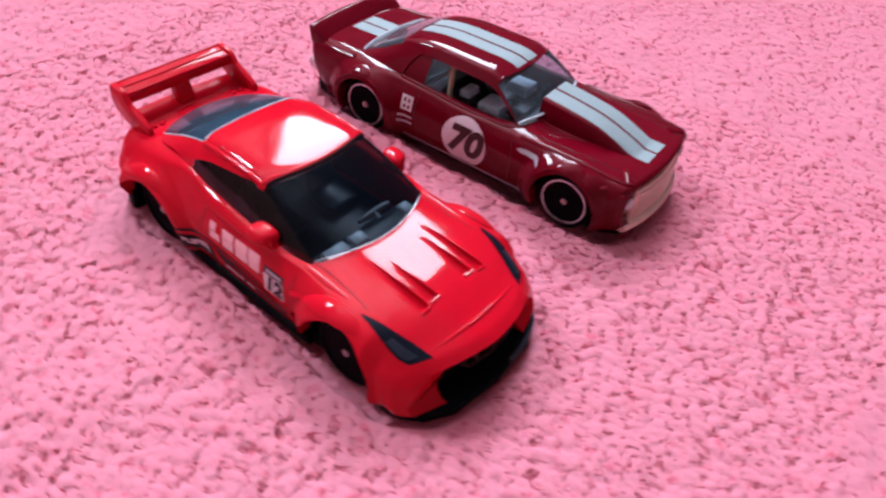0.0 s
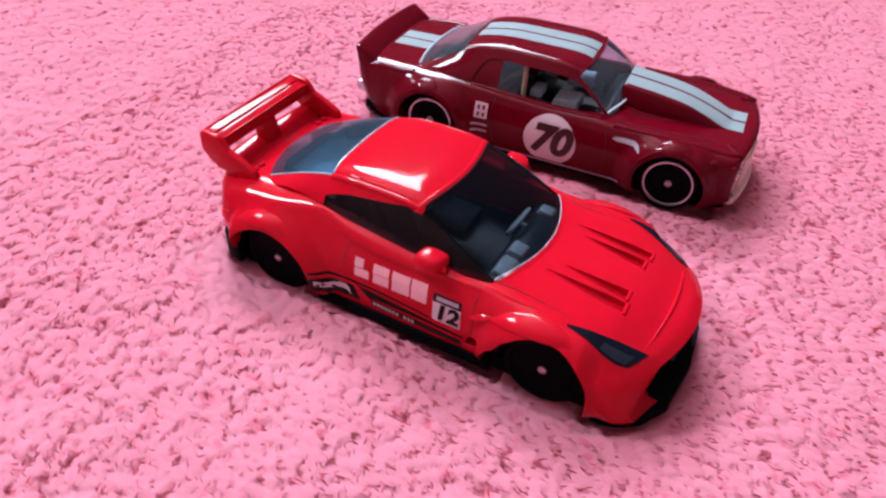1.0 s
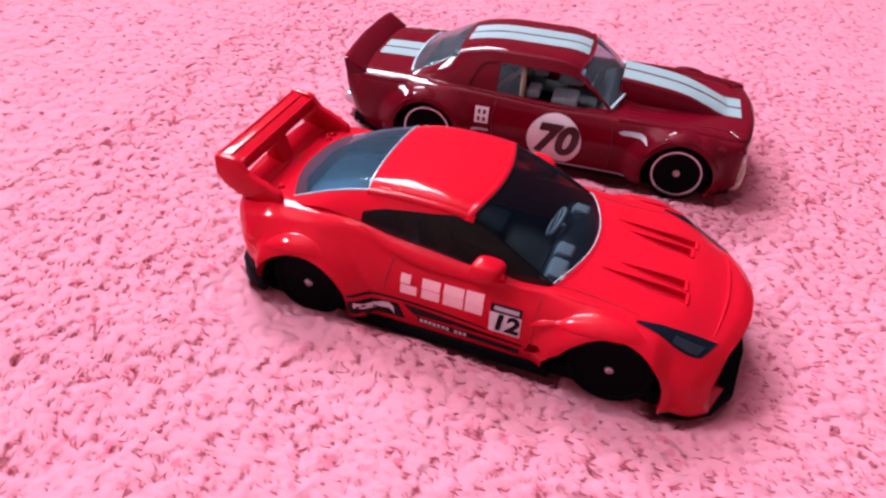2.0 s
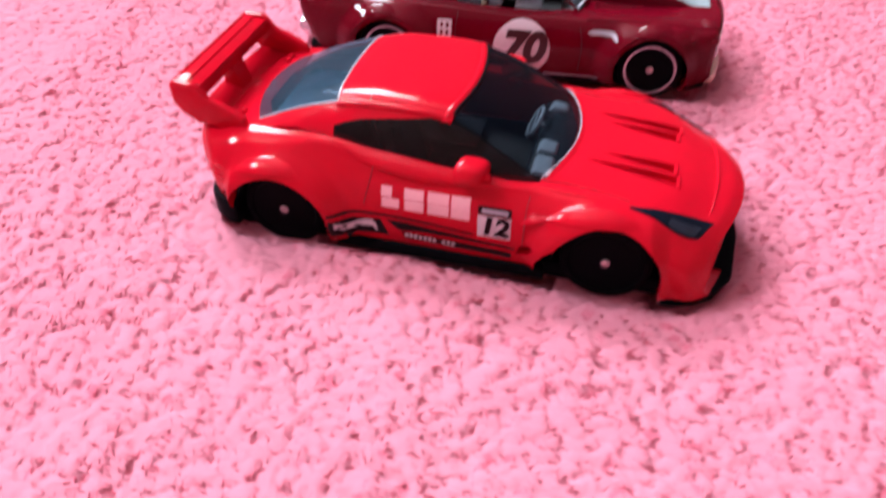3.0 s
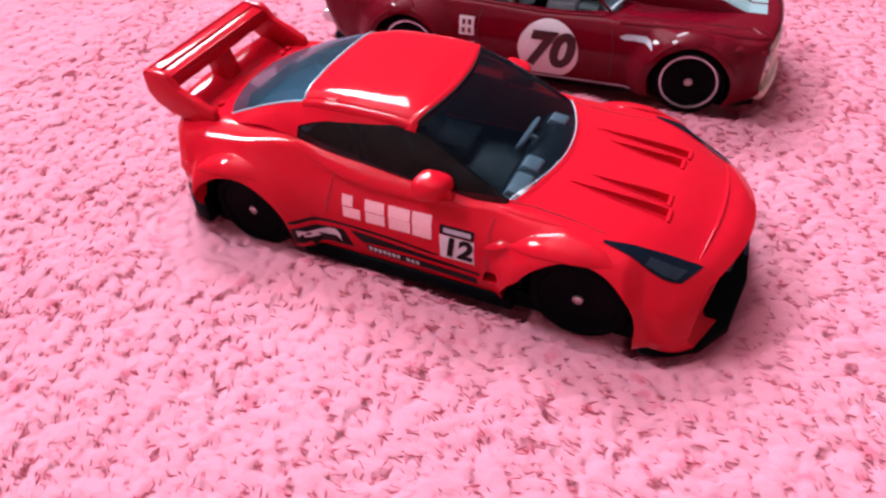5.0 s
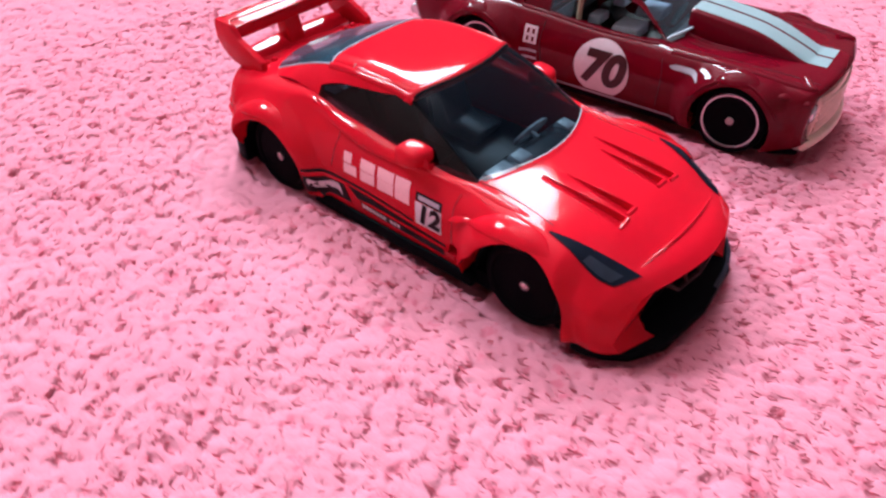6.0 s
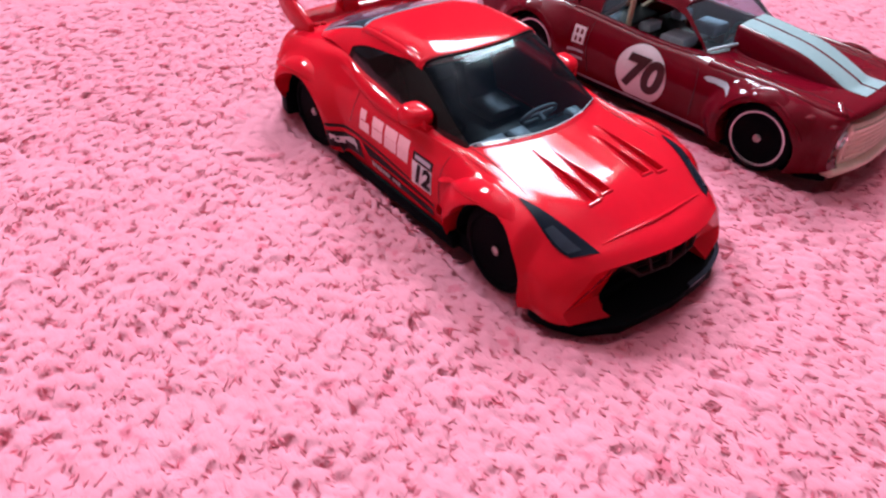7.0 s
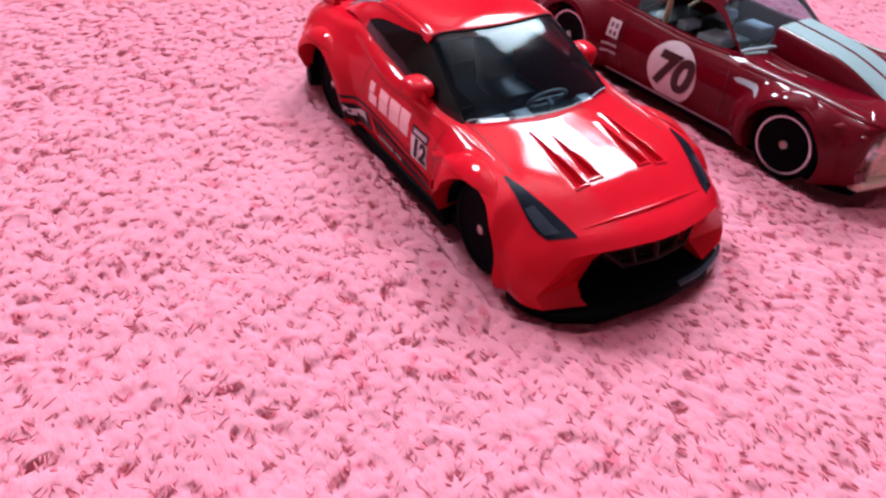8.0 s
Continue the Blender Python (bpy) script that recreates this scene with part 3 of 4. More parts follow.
    part("rear_shelf", *prism([(-25.5, 8.4), (-14.0, 8.4), (-15.0, 15.2), (-25.5, 14.9)], "y", -8.0, 8.0), GREY, car, "grey moulded shelf behind the seats", mods=[("BEVEL", {"width": 0.0005})])
    for y in (-5.0, 5.0):
        part("roll_bar", *tube([(-9.0, y, 8.4), (-11.5, y * 1.15, 17.5), (-19.5, y * 1.2, 15.4)], 0.4), INTERIOR, car)

    # window rubber lines along screens
    for i, (a, b) in ((0, (RA, n - 1 - RA)), (H, (DL, n - 1 - DL))):
        part("screen_seal", *tube([(p[0], p[1], p[2] + 0.05) for p in top[i][a : b + 1]], 0.07 if i == 0 else 0.16, 6), TRIM if i == 0 else BLACK, car, "thin edge of the window plastic")
    edge = [(p[0], p[1], p[2] + 0.04) for p in [r[RA] for r in top[E:B:-1]] + top[B][RA : n - RA] + [r[n - 1 - RA] for r in top[B + 1 : E + 1]]]
    part("screen_seal", *tube(edge, 0.12, 6), TRIM, car, "thin pale edge of the window plastic")

    # wing
    wing = new("wing")
    wing.parent = car
    outline = [(-36.5, 20.9), (-36.0, 21.3), (-33.2, 21.1), (-32.5, 20.5), (-31.5, 19.2), (-29.2, 18.3), (-26.7, 17.0), (-26.5, 15.4), (-29.5, 14.7), (-33.6, 15.6), (-35.4, 16.7), (-36.5, 18.2)]
    for y in (-10.9, 10.0):
        part("end_plate", *prism(outline, "y", y - 0.1, y + 1.0), RED, wing, "red wing end plate", mods=[("BEVEL", {"width": 0.0003})])
    rings = []
    for y in np.linspace(-10.4, 10.4, 9):
        rings.append([(-36.3, y, 20.0), (-36.3, y, 21.0), (-35.7, y, 21.05), (-34.2, y, 20.75), (-32.9, y, 20.45), (-32.5, y, 20.1), (-32.5, y, 18.8), (-33.0, y, 18.5), (-34.6, y, 19.2)])
    part("wing_blade", *loft(rings), RED, wing, "red wing blade with raised rear edge", mods=[("BEVEL", {"width": 0.00015})])
    for x, z in ((-36.0, 21.05), (-34.5, 20.82), (-32.8, 20.4)):
        part("blade_rib", *tube([(x, -10.2, z), (x, 10.2, z)], 0.2, 8), RED, wing)
    part("wing_strut", *prism([(-34.8, 19.4), (-32.7, 19.4), (-31.4, 15.2), (-34.2, 15.2)], "y", -1.5, 1.5), RED, wing, mods=[("BEVEL", {"width": 0.0003})])
    lip = [[(-34.6 + 0.02 * y * y * 0.3, y, 15.0), (-35.0 + 0.006 * y * y, y, 16.1), (-34.2 + 0.006 * y * y, y, 16.2), (-31.0 + 0.006 * y * y, y, 15.4)] for y in np.linspace(-10.5, 10.5, 15)]
    part("boot_lip", *loft(lip), RED, wing, "red lip along the boot edge", mods=[("BEVEL", {"width": 0.0002})])
    for y in (-8.6, -7.2, 7.2, 8.6):
        part("wing_bolt", *moved(turned([(0.45, -0.3), (0.45, 0.25), (0.25, 0.4)], 12), Matrix.Translation((-28.6, y, 15.8)) @ Matrix.Rotation(math.pi / 2, 4, "X")), RED, wing)

    # mirrors
    for s in (-1, 1):
        rings = []
        for t in np.linspace(0, 1, 11):
            r = max(0.06, 1 - abs(2 * t - 1) ** 4.0) ** 0.5 * (1 - 0.12 * t)
            cx, cy, cz = 4.7 - 0.8 * t, s * (11.6 + 3.6 * t), 16.0 - 0.1 * t
            ring = []
            for a in np.linspace(0, 2 * math.pi, 25)[:-1]:
                du = (2.0 if math.cos(a) > 0 else 2.2) * r * math.copysign(abs(math.cos(a)) ** 0.65, math.cos(a))
                ring.append((cx + du, cy, cz + 0.1 * du + (1.5 - 0.24 * du) * r * math.copysign(abs(math.sin(a)) ** 0.65, math.sin(a))))
            rings.append(ring)
        m = part("mirror", *loft(rings), RED, car, "red door mirror")
        foot = [[(5.3 + u, s * y, z) for u, z in ((-1.6, z0), (1.3, z0), (1.3, z0 + 1.2), (-1.6, z0 + 1.2))] for y, z0 in ((11.6, 13.6), (13.0, 14.4), (13.6, 15.2))]
        part("mirror_foot", *loft(foot), RED, m, mods=[("BEVEL", {"width": 0.0003})])

    # lamps
    for s in (-1, 1):
        inner = spline([(23.2, s * 12.35, 13.4), (27.4, s * 11.1, 12.5), (31.0, s * 9.9, 11.2), (33.1, s * 9.3, 10.2)], 5)
        outer = spline([(23.1, s * 12.65, 13.3), (26.8, s * 12.9, 12.0), (29.6, s * 12.7, 10.5), (31.3, s * 11.9, 9.7)], 5)
        rows = [[tuple(a + (b - a) * t) for t in np.linspace(0, 1, 6)] for a, b in zip(inner, outer)]

        def press(rws, off):
            out = []
            for r in rws:
                for p in r:
                    hit, nor, _, _ = skin.find_nearest(Vector(p))
                    if nor.z < 0:
                        nor = -nor
                    out.append(tuple(hit + nor * off))
            return out
        lens = part("headlight", press(rows, 0.10), grid_faces(len(rows), 6), LENS, car, "smoked dark headlight")
        sub = [[tuple(a + (b - a) * t) for t in np.linspace(0.42, 0.88, 4)] for a, b in list(zip(inner, outer))[6:14]]
        part("reflector", press(sub, 0.15), grid_faces(len(sub), 4), LAMP_GREY, lens, "grey lamp reflector")

    # bonnet shut line, door gaps and the seam across the roof edge
    for s in (-1, 1):
        seam = [cast(skin, (-9.6, s * y, 60), (0, 0, -1), 0.0) for y in (8.6, 9.0, 9.4, 9.7)]
        part("roof_seam", *tube(seam, 0.09, 6), RED_GAP, car)
    edge = [cast(skin, (33.6 - 0.012 * y * y, y, 60), (0, 0, -1), 0.02) for y in np.linspace(-8.6, 8.6, 25)]
    part("bonnet_edge", *crease(edge, 0.24, 0.9), RED, car, "raised red edge at the front of the bonnet")
    for s in (-1, 1):
        for line in ([(11.5, 13.6), (11.3, 12), (11.2, 8), (11.0, 5.8)], [(-8.2, 15.2), (-8.6, 13), (-9.5, 9.5)]):
            pts = [cast(skin, (x, s * 40, z), (0, -s, 0), 0.0) for x, z in [tuple(p) for p in spline(line, 5)]]
            part("door_gap", *tube(pts, 0.07, 5), RED_GAP, car)
        bonnet = [cast(skin, (x, s * y, 60), (0, 0, -1), 0.0) for x, y in ((12.6, 11.0), (15, 10.7), (19, 10.9), (23, 11.4))]
        part("bonnet_gap", *tube(bonnet, 0.07, 5), RED_GAP, car)

    # grille, splitter, sills, base
    part("intake", *prism([(-11.4, 2.0), (-9.9, 4.6), (-8.5, 6.8), (-7.2, 8.4), (7.2, 8.4), (8.5, 6.8), (9.9, 4.6), (11.4, 2.0)], "x", 30.6, 31.6), BLACK, car, "black intake backing")
    bars = [tube([(34.6, -7.0, 9.0), (35.8, -4.6, 6.9), (36.2, 0, 6.6), (35.8, 4.6, 6.9), (34.6, 7.0, 9.0)], 0.3), tube([(36.2, 0, 6.6), (35.6, 0, 9.5)], 0.32), tube([(36.0, -2.9, 6.7), (35.4, -3.6, 9.4)], 0.25), tube([(36.0, 2.9, 6.7), (35.4, 3.6, 9.4)], 0.25)]
    bars += [tube([(34.0, -6.4 + 0.4 * k, 8.3 - 0.6 * k), (35.0, 0, 8.3 - 0.6 * k), (34.0, 6.4 - 0.4 * k, 8.3 - 0.6 * k)], 0.12, 6) for k in range(4)]
    part("grille", *merged(*bars), GRILLE, car, "dark red-brown grille bars")
    lip = [(-12.4, 28.5), (-15.0, 28.8), (-15.0, 30.4), (-14.2, 32.6), (-12.5, 35.1), (-8.4, 37.4), (0, 38.2), (8.4, 37.4), (12.5, 35.1), (14.4, 32.7), (15.3, 30.4), (15.2, 28.8), (12.4, 28.5)]
    part("splitter", *prism([(b, a) for a, b in lip], "z", 0.9, 2.3), BLACK, car, "black front splitter", mods=[("BEVEL", {"width": 0.00025})])
    # far edge only: the bluish light on the black splitter, put into the colour
    rings = [[(x - 0.3, y, 0.9), (x + 0.25, y, 0.9), (x + 0.25, y, 2.4), (x - 0.3, y, 2.6)] for x, y in [tuple(p) for p in spline([(37.6, 3.6), (37.0, 8.2), (35.2, 12.6), (32.6, 14.9), (30.2, 15.6)], 4)]]
    part("lit_splitter_edge", *loft(rings), LIT_SPLITTER, car, "glossy blue-black blade of the splitter")
    part("base", *prism([(-33, -11.5), (-28.5, -13.0), (28, -13.4), (33, -12), (33, 12), (28, 13.4), (-28.5, 13.0), (-33, 11.5)], "z", 1.0, 3.4), BLACK, car, "black plastic base plate", mods=[("BEVEL", {"width": 0.0003})])
    for s in (-1, 1):
        a, b = sorted((s * 12.4, s * 14.5))
        part("sill", *prism([(-14.4, 1.2), (14.2, 1.2), (13.8, 3.2), (-14.0, 3.4)], "y", a, b), BLACK, car, "black side sill", mods=[("BEVEL", {"width": 0.0003})])
    tail = [(-28.0, -15.4), (-30.3, -15.0), (-32.4, -13.4), (-33.6, -10.5), (-34.4, -5.0), (-34.4, 5.0), (-33.6, 10.5), (-32.4, 13.4), (-30.3, 15.0), (-28.0, 15.4)]
    part("rear_valance", *prism(tail, "z", 2.2, 6.6), BLACK, car, "black lower part of the rear bumper", mods=[("BEVEL", {"width": 0.0006})])

    # ridges and lips of the louvres
    for s in (-1, 1):
        for y0, y1, yt, x0, x1 in ((2.6, 4.5, 3.2, 18.6, 27.9), (4.9, 6.8, 5.2, 17.4, 28.3)):
            for ya, yb in ((yt - 0.1, y0 - 0.15), (yt + 1.0, y1 + 0.15)):
                ridge = [cast(skin, (x0 + (x1 - x0) * t, s * (ya + (yb - ya) * t), 60), (0, 0, -1), -0.12) for t in np.linspace(0.35, 1, 9)]
                part("louvre_ridge", *crease(ridge, 0.22, 0.9), RED, car)
            front = [cast(skin, (x1 + 0.3, s * (y0 + (y1 - y0) * t), 60), (0, 0, -1), -0.05) for t in np.linspace(0, 1, 5)]
            part("louvre_lip", *tube(front, 0.26, 10), RED, car, "raised red lip of a bonnet louvre")

    # fender crests from the screen to the headlights, ledges behind the front arches
    for s in (-1, 1):
        crest = [cast(skin, (x, s * y, 60), (0, 0, -1), -0.6) for x, y in [tuple(p) for p in spline([(8.0, 12.3), (13.0, 12.0), (18.0, 12.0), (24.6, 12.1)], 6)]]
        part("fender_crest", *crease(crest, 0.85, 0.95), RED, car, "rounded red crest of the front fender")
        for line, r in (([(13.6, 11.7), (16.5, 12.6), (19.5, 13.1), (22.5, 13.0), (24.8, 12.4)], 1.35), ([(10.7, 10.3), (11.6, 11.0), (13.0, 11.6), (14.6, 12.0)], 0.6), ([(-26.8, 12.3), (-24.5, 13.2), (-22.2, 13.6), (-19.8, 13.4), (-17.6, 12.6)], 1.25)):
            pts = [cast(skin, (x, s * 40, z), (0, -s, 0), -0.12) for x, z in [tuple(p) for p in spline(line, 5)]]
            part("flare_crease", *crease(pts, 1.2 * r, 0.36, (-0.12, 0.5 * s, 0.85)), RED, car, "rounded red crease along the top of the flare")

    # printed side
    def band(name, mat, line0, line1, label="", off=0.05, n=24):
        lo, hi = spline(line0, n // (len(line0) - 1)), spline(line1, n // (len(line1) - 1))
        k = min(len(lo), len(hi))
        grid = [[(p[0] + (q[0] - p[0]) * t, -40, p[1] + (q[1] - p[1]) * t) for t in np.linspace(0, 1, 4)] for p, q in zip(lo[:k], hi[:k])]
        return part(name, *cling(skin, grid, (0, 1, 0), off), mat, car, label)

    band("black_stripe", BLACK_INK, [(-15.9, 6.6), (-11.6, 7.6), (-7.5, 7.9), (-2.0, 7.7), (5.0, 7.1)], [(-15.9, 7.1), (-11.6, 8.1), (-7.5, 8.3), (-2.0, 8.1), (5.0, 7.4)], "thin black line along the door")
    band("black_stripe", BLACK_INK, [(-15.5, 2.0), (-12.8, 2.4), (-10.9, 4.2), (-6.4, 4.6)], [(-15.4, 6.1), (-12.8, 6.7), (-10.9, 7.0), (-7.4, 7.3)], "black wedge with a white flame mark")
    band("black_stripe", BLACK_INK, [(-5.0, 5.9), (-2.0, 6.1), (4.0, 6.0), (10.2, 5.7)], [(-6.7, 7.5), (-3.0, 7.3), (4.0, 6.6), (10.2, 6.1)], "tapering black door band")
    band("black_stripe", BLACK_INK, [(-4.3, 4.6), (2.5, 4.3), (9.8, 4.0)], [(-4.7, 5.7), (2.5, 5.5), (9.8, 5.1)], "black lower door band")
    # the door mark: four blocks split by a slanting cut
    for k in range(4):
        x0, w = -7.1 + 3.02 * k, (1.4, 2.5, 2.75, 2.4)[k]
        for lo, hi, more in ((9.5, 10.95, 0.9 if k == 0 else 0.0), (11.1, 12.55, 0.0)):
            part("door_mark", *side_patch(skin, (x0, lo - 0.03 * k), (x0 + w + more, hi + 0.03 * k), 6, 4, 0.04), PINK_INK, car, "pale block of the door mark")
    # flame-shaped mark
    flame = [[(x, -40, z0 + (z1 - z0) * t) for t in np.linspace(0, 1, 3)] for x, z0, z1 in ((-14.8, 5.6, 5.7), (-13.6, 5.1, 6.1), (-12.4, 4.9, 5.9), (-11.0, 5.2, 6.3), (-9.6, 5.8, 6.9), (-8.6, 5.9, 7.0), (-8.1, 5.2, 6.4), (-8.0, 5.0, 5.3))]
    part("flame_mark", *cling(skin, flame, (0, 1, 0), 0.09), WHITE_INK, car, "white flame-shaped mark")
    part("flame_mark_bar", *side_patch(skin, (-12.6, 5.35), (-9.0, 5.75), 6, 3, 0, 0.12), BLACK_INK, car)
    for k in range(11):
        if k != 7:
            part("small_print", *side_patch(skin, (-4.2 + 0.62 * k, 4.9 - 0.03 * k), (-3.78 + 0.62 * k, 5.55 - 0.03 * k), 3, 3, 0, 0.09), WHITE_INK, car)
    plate = part("number_plate_decal", *side_patch(skin, (5.4, 7.3), (9.6, 10.6), 6, 5), WHITE_INK, car, "white panel with black number 12")
    part("plate_header", *side_patch(skin, (5.4, 10.7), (9.6, 11.9), 6, 3), BLACK_INK, plate)
    part("header_mark", *side_patch(skin, (5.9, 11.0), (9.2, 11.6), 6, 3, 0, 0.09), GREY_INK, plate)
    v, f = lettering("12", 3.7, 0.15, 0.17)
    part("number", [cast(skin, (x + 7.5, -40, z + 8.95), (0, 1, 0), 0.13) for x, _, z in v], f, BLACK_INK, plate, flat=True)

    for hx, r in ((FX, 5.75), (RX, 5.75)):
        for s in (-1, 1):
            wheel(car, hx, s * 14.1, HZ, r, 4.4, s, 4.5, 0)
    for hx in (FX, RX):
        part("axle", *moved(turned([(0.5, -11.5), (0.5, 11.5)], 10), Matrix.Translation((hx, 0, HZ))), STEEL, car)
    return car


# ---- the maroon muscle car ----
def maroon_muscle():
    car = new("toy_car")
    tagged(car, "dark maroon toy muscle car with pale twin stripes on carpet", "toy car", "toy cars")
    car.matrix_world = pose(0.0015, 0.0493, -0.0016, -0.1, -1.8, 3.5)
    FX, RX, HZ, AR = 22.2, -24.0, 5.5, 6.2
    table = [
        (-41.6, 4.6, 10.6, 12.0, 6.4, 12.6, 9.5, 12.0, 11.8, 10.6, 12.8, 13.0),
        (-41.0, 4.0, 11.2, 12.6, 6.0, 13.2, 9.5, 12.6, 12.1, 11.0, 13.2, 13.4),
        (-38.0, 3.0, 12.5, 13.6, 6.0, 14.0, 9.5, 13.2, 12.5, 11.0, 13.6, 13.8),
        (-30.0, 2.6, 13.5, 14.4, 5.5, 14.8, 9.8, 13.8, 12.9, 11.5, 14.0, 14.2),
        (-24.0, 2.6, 13.8, 14.6, 5.5, 15.0, 10.0, 13.9, 13.1, 11.9, 14.2, 14.4),
        (-14.0, 2.6, 13.8, 14.5, 5.5, 14.7, 9.5, 13.7, 12.7, 12.1, 13.9, 14.1),
        (0.0, 2.6, 13.8, 14.4, 5.5, 14.5, 9.0, 13.7, 12.1, 12.1, 13.2, 13.6),
        (8.0, 2.6, 13.8, 14.4, 5.5, 14.6, 9.0, 13.7, 12.2, 11.8, 13.4, 14.0),
        (14.0, 2.6, 13.8, 14.5, 5.5, 14.8, 9.2, 13.7, 12.5, 11.4, 13.2, 12.9),
        (22.0, 2.6, 13.8, 14.6, 5.5, 15.0, 9.6, 13.6, 12.6, 11.2, 13.1, 12.8),
        (29.0, 2.2, 13.6, 14.4, 5.5, 14.6, 9.5, 13.4, 12.2, 11.0, 12.8, 12.9),
        (33.0, 3.0, 13.0, 13.9, 5.5, 14.1, 9.4, 13.3, 12.1, 10.8, 12.5, 12.9),
        (34.3, 3.4, 12.6, 13.5, 5.5, 13.7, 9.3, 13.0, 11.9, 10.6, 12.3, 12.7),
        (34.9, 3.8, 12.2, 13.0, 5.6, 13.2, 9.2, 12.5, 11.4, 10.2, 11.8, 12.2),
    ]

    def warp(x, y, z):
        k = min(max((x - 26) / 9.0, 0), 1)
        t = min(max((-x - 34) / 7.0, 0), 1)
        high = min(max((z - 9.5) / 2.0, 0), 1)
        return -2.4 * k * (y / 13) ** 2 - 0.7 * k * high * (1 - (y / 13) ** 2) + 1.6 * t * (y / 13) ** 2 + t * (9 - z) * 0.22

    stations = [*np.linspace(-41.6, -41.0, 3), *np.linspace(-40, 33.0, 200), *np.linspace(33.4, 34.9, 6)]
    body = part("body", *body_shell(table, stations, [(FX, HZ, 1.7, 6.6, 9.6, 0.95), (RX, HZ, 1.7, 6.6, 9.6, 0.95)], warp), MAROON, car, "dark maroon enamel body shell")
    cuts = [disc(hx, HZ - 0.1, AR, s * 8.5, s * 22, 56) for hx in (FX, RX) for s in (-1, 1)]
    cowl = [(9.2 + 2.0 * (1 - (y / 11) ** 2), y) for y in np.linspace(-10.4, 10.4, 13)]
    cuts.append(prism(cowl + [(4, 11.4), (-14, 11.4), (-20, 9.6), (-27.5, 8.0), (-27.5, -8.0), (-20, -9.6), (-14, -11.4), (4, -11.4)], "z", 6.5, 30))
    cuts.append(prism([(-9.8, 1.8), (-9.2, 10.6), (9.2, 10.6), (9.8, 1.8)], "x", 31.2, 45))
    carve(body, cuts)

    keys = [
        (8.8, 11.0, 13.9, 14.3, 11.7, 13.5), (5.5, 10.0, 16.8, 17.5, 12.0, 13.4), (2.4, 9.0, 19.0, 19.8, 12.1, 13.3), (-3.0, 8.9, 19.8, 20.7, 12.2, 13.4),
        (-10.0, 8.8, 19.8, 20.7, 12.2, 13.8), (-16.0, 8.7, 19.3, 20.2, 12.2, 14.1), (-20.0, 8.7, 18.3, 19.1, 12.1, 14.2), (-24.0, 9.3, 16.2, 16.9, 11.9, 14.2),
        (-28.5, 10.0, 14.2, 14.5, 11.5, 14.0),
    ]
    st = [*np.linspace(8.8, 2.4, 9), *np.linspace(1.4, -20.0, 22), *np.linspace(-21.0, -28.5, 9)]
    top = greenhouse(keys, st, lambda x: float(smooth_table([(-29, -1.2), (-20, -0.4), (2.4, 1.2), (8.8, 2.2)], x)[0]),
                     lambda x: 0.80 * min(1.0, max(0.0, (x + 17.0) / 2.2)) ** 0.5)
    n = len(top[0])
    H, B, E, DL, RA = 8, 30, len(top) - 1, 4, 7
    back = next(i for i, x in enumerate(st) if x < -16.9)
    pieces = [pane_of(top, H, B, DL, n - 1 - DL)]
    pieces += [pane_of(top, B, E, 0, RA), pane_of(top, B, E, n - 1 - RA, n - 1), pane_of(top, back, B, 0, DL), pane_of(top, back, B, n - 1 - DL, n - 1)]
    roof = part("roof", *merged(*pieces), MAROON, car, "dark maroon roof with wide rear pillars", mods=[("SOLIDIFY", {"thickness": 0.0006, "offset": -1.0})])
    ws = part("windscreen", *pane_of(top, 0, H, RA - 1, n - RA), CLEAR_GLASS, car, "clear plastic windscreen")
    rw = part("rear_window", *pane_of(top, B, E, RA, n - 1 - RA), CLEAR_GLASS, car, "clear plastic rear window")
    for j0, j1 in ((DL, RA - 1), (n - RA, n - 1 - DL)):
        part("windscreen_pillar", *pane_of(top, 0, H, j0, j1), MAROON, car, "slim maroon windscreen pillar", mods=[("SOLIDIFY", {"thickness": 0.0006, "offset": -0.5})])
    for j in (0, n - 1):
        part("window_ledge", *tube([(r[j][0], r[j][1] * 1.012, r[j][2] - 0.3) for r in top[1 : back + 1]], 0.45, 12), MAROON, car, "rounded maroon ledge under the side window")
    quarter = next(i for i, x in enumerate(st) if x < -11.0)
    vent = next(i for i, x in enumerate(st) if x < -7.5)
    for j0, j1 in ((0, DL), (n - 1 - DL, n - 1)):
        part("quarter_panel", *pane_of(top, quarter, back, j0, j1), MAROON, car, "closed maroon quarter panel", mods=[("SOLIDIFY", {"thickness": 0.0005, "offset": -2.2})])
        q = part("quarter_window", *pane_of(top, vent, quarter, j0, j1), CLEAR_GLASS, car, "small clear quarter window")
        q.visible_shadow = False
    ws.visible_shadow = rw.visible_shadow = False

    part("cabin_floor", *box(-27, 10, -10.5, 10.5, 6.55, 7.0), INTERIOR, car, "dark interior tub")
    part("dashboard", *prism([(5.6, 7.0), (10.6, 7.0), (10.6, 12.4), (8.0, 13.0), (6.0, 12.0)], "y", -10.0, 10.0), INTERIOR, car, "dark dashboard", mods=[("BEVEL", {"width": 0.0004})])
    for y in (-5.0, 5.0):
        seat = part("seat", *prism([(-9.0, 7.0), (-1.0, 7.0), (-0.6, 9.0), (-5.6, 9.2), (-7.4, 11.6), (-9.2, 11.4)], "y", y - 2.8, y + 2.8), INTERIOR, car, "dark bucket seat", mods=[("BEVEL", {"width": 0.0006})])
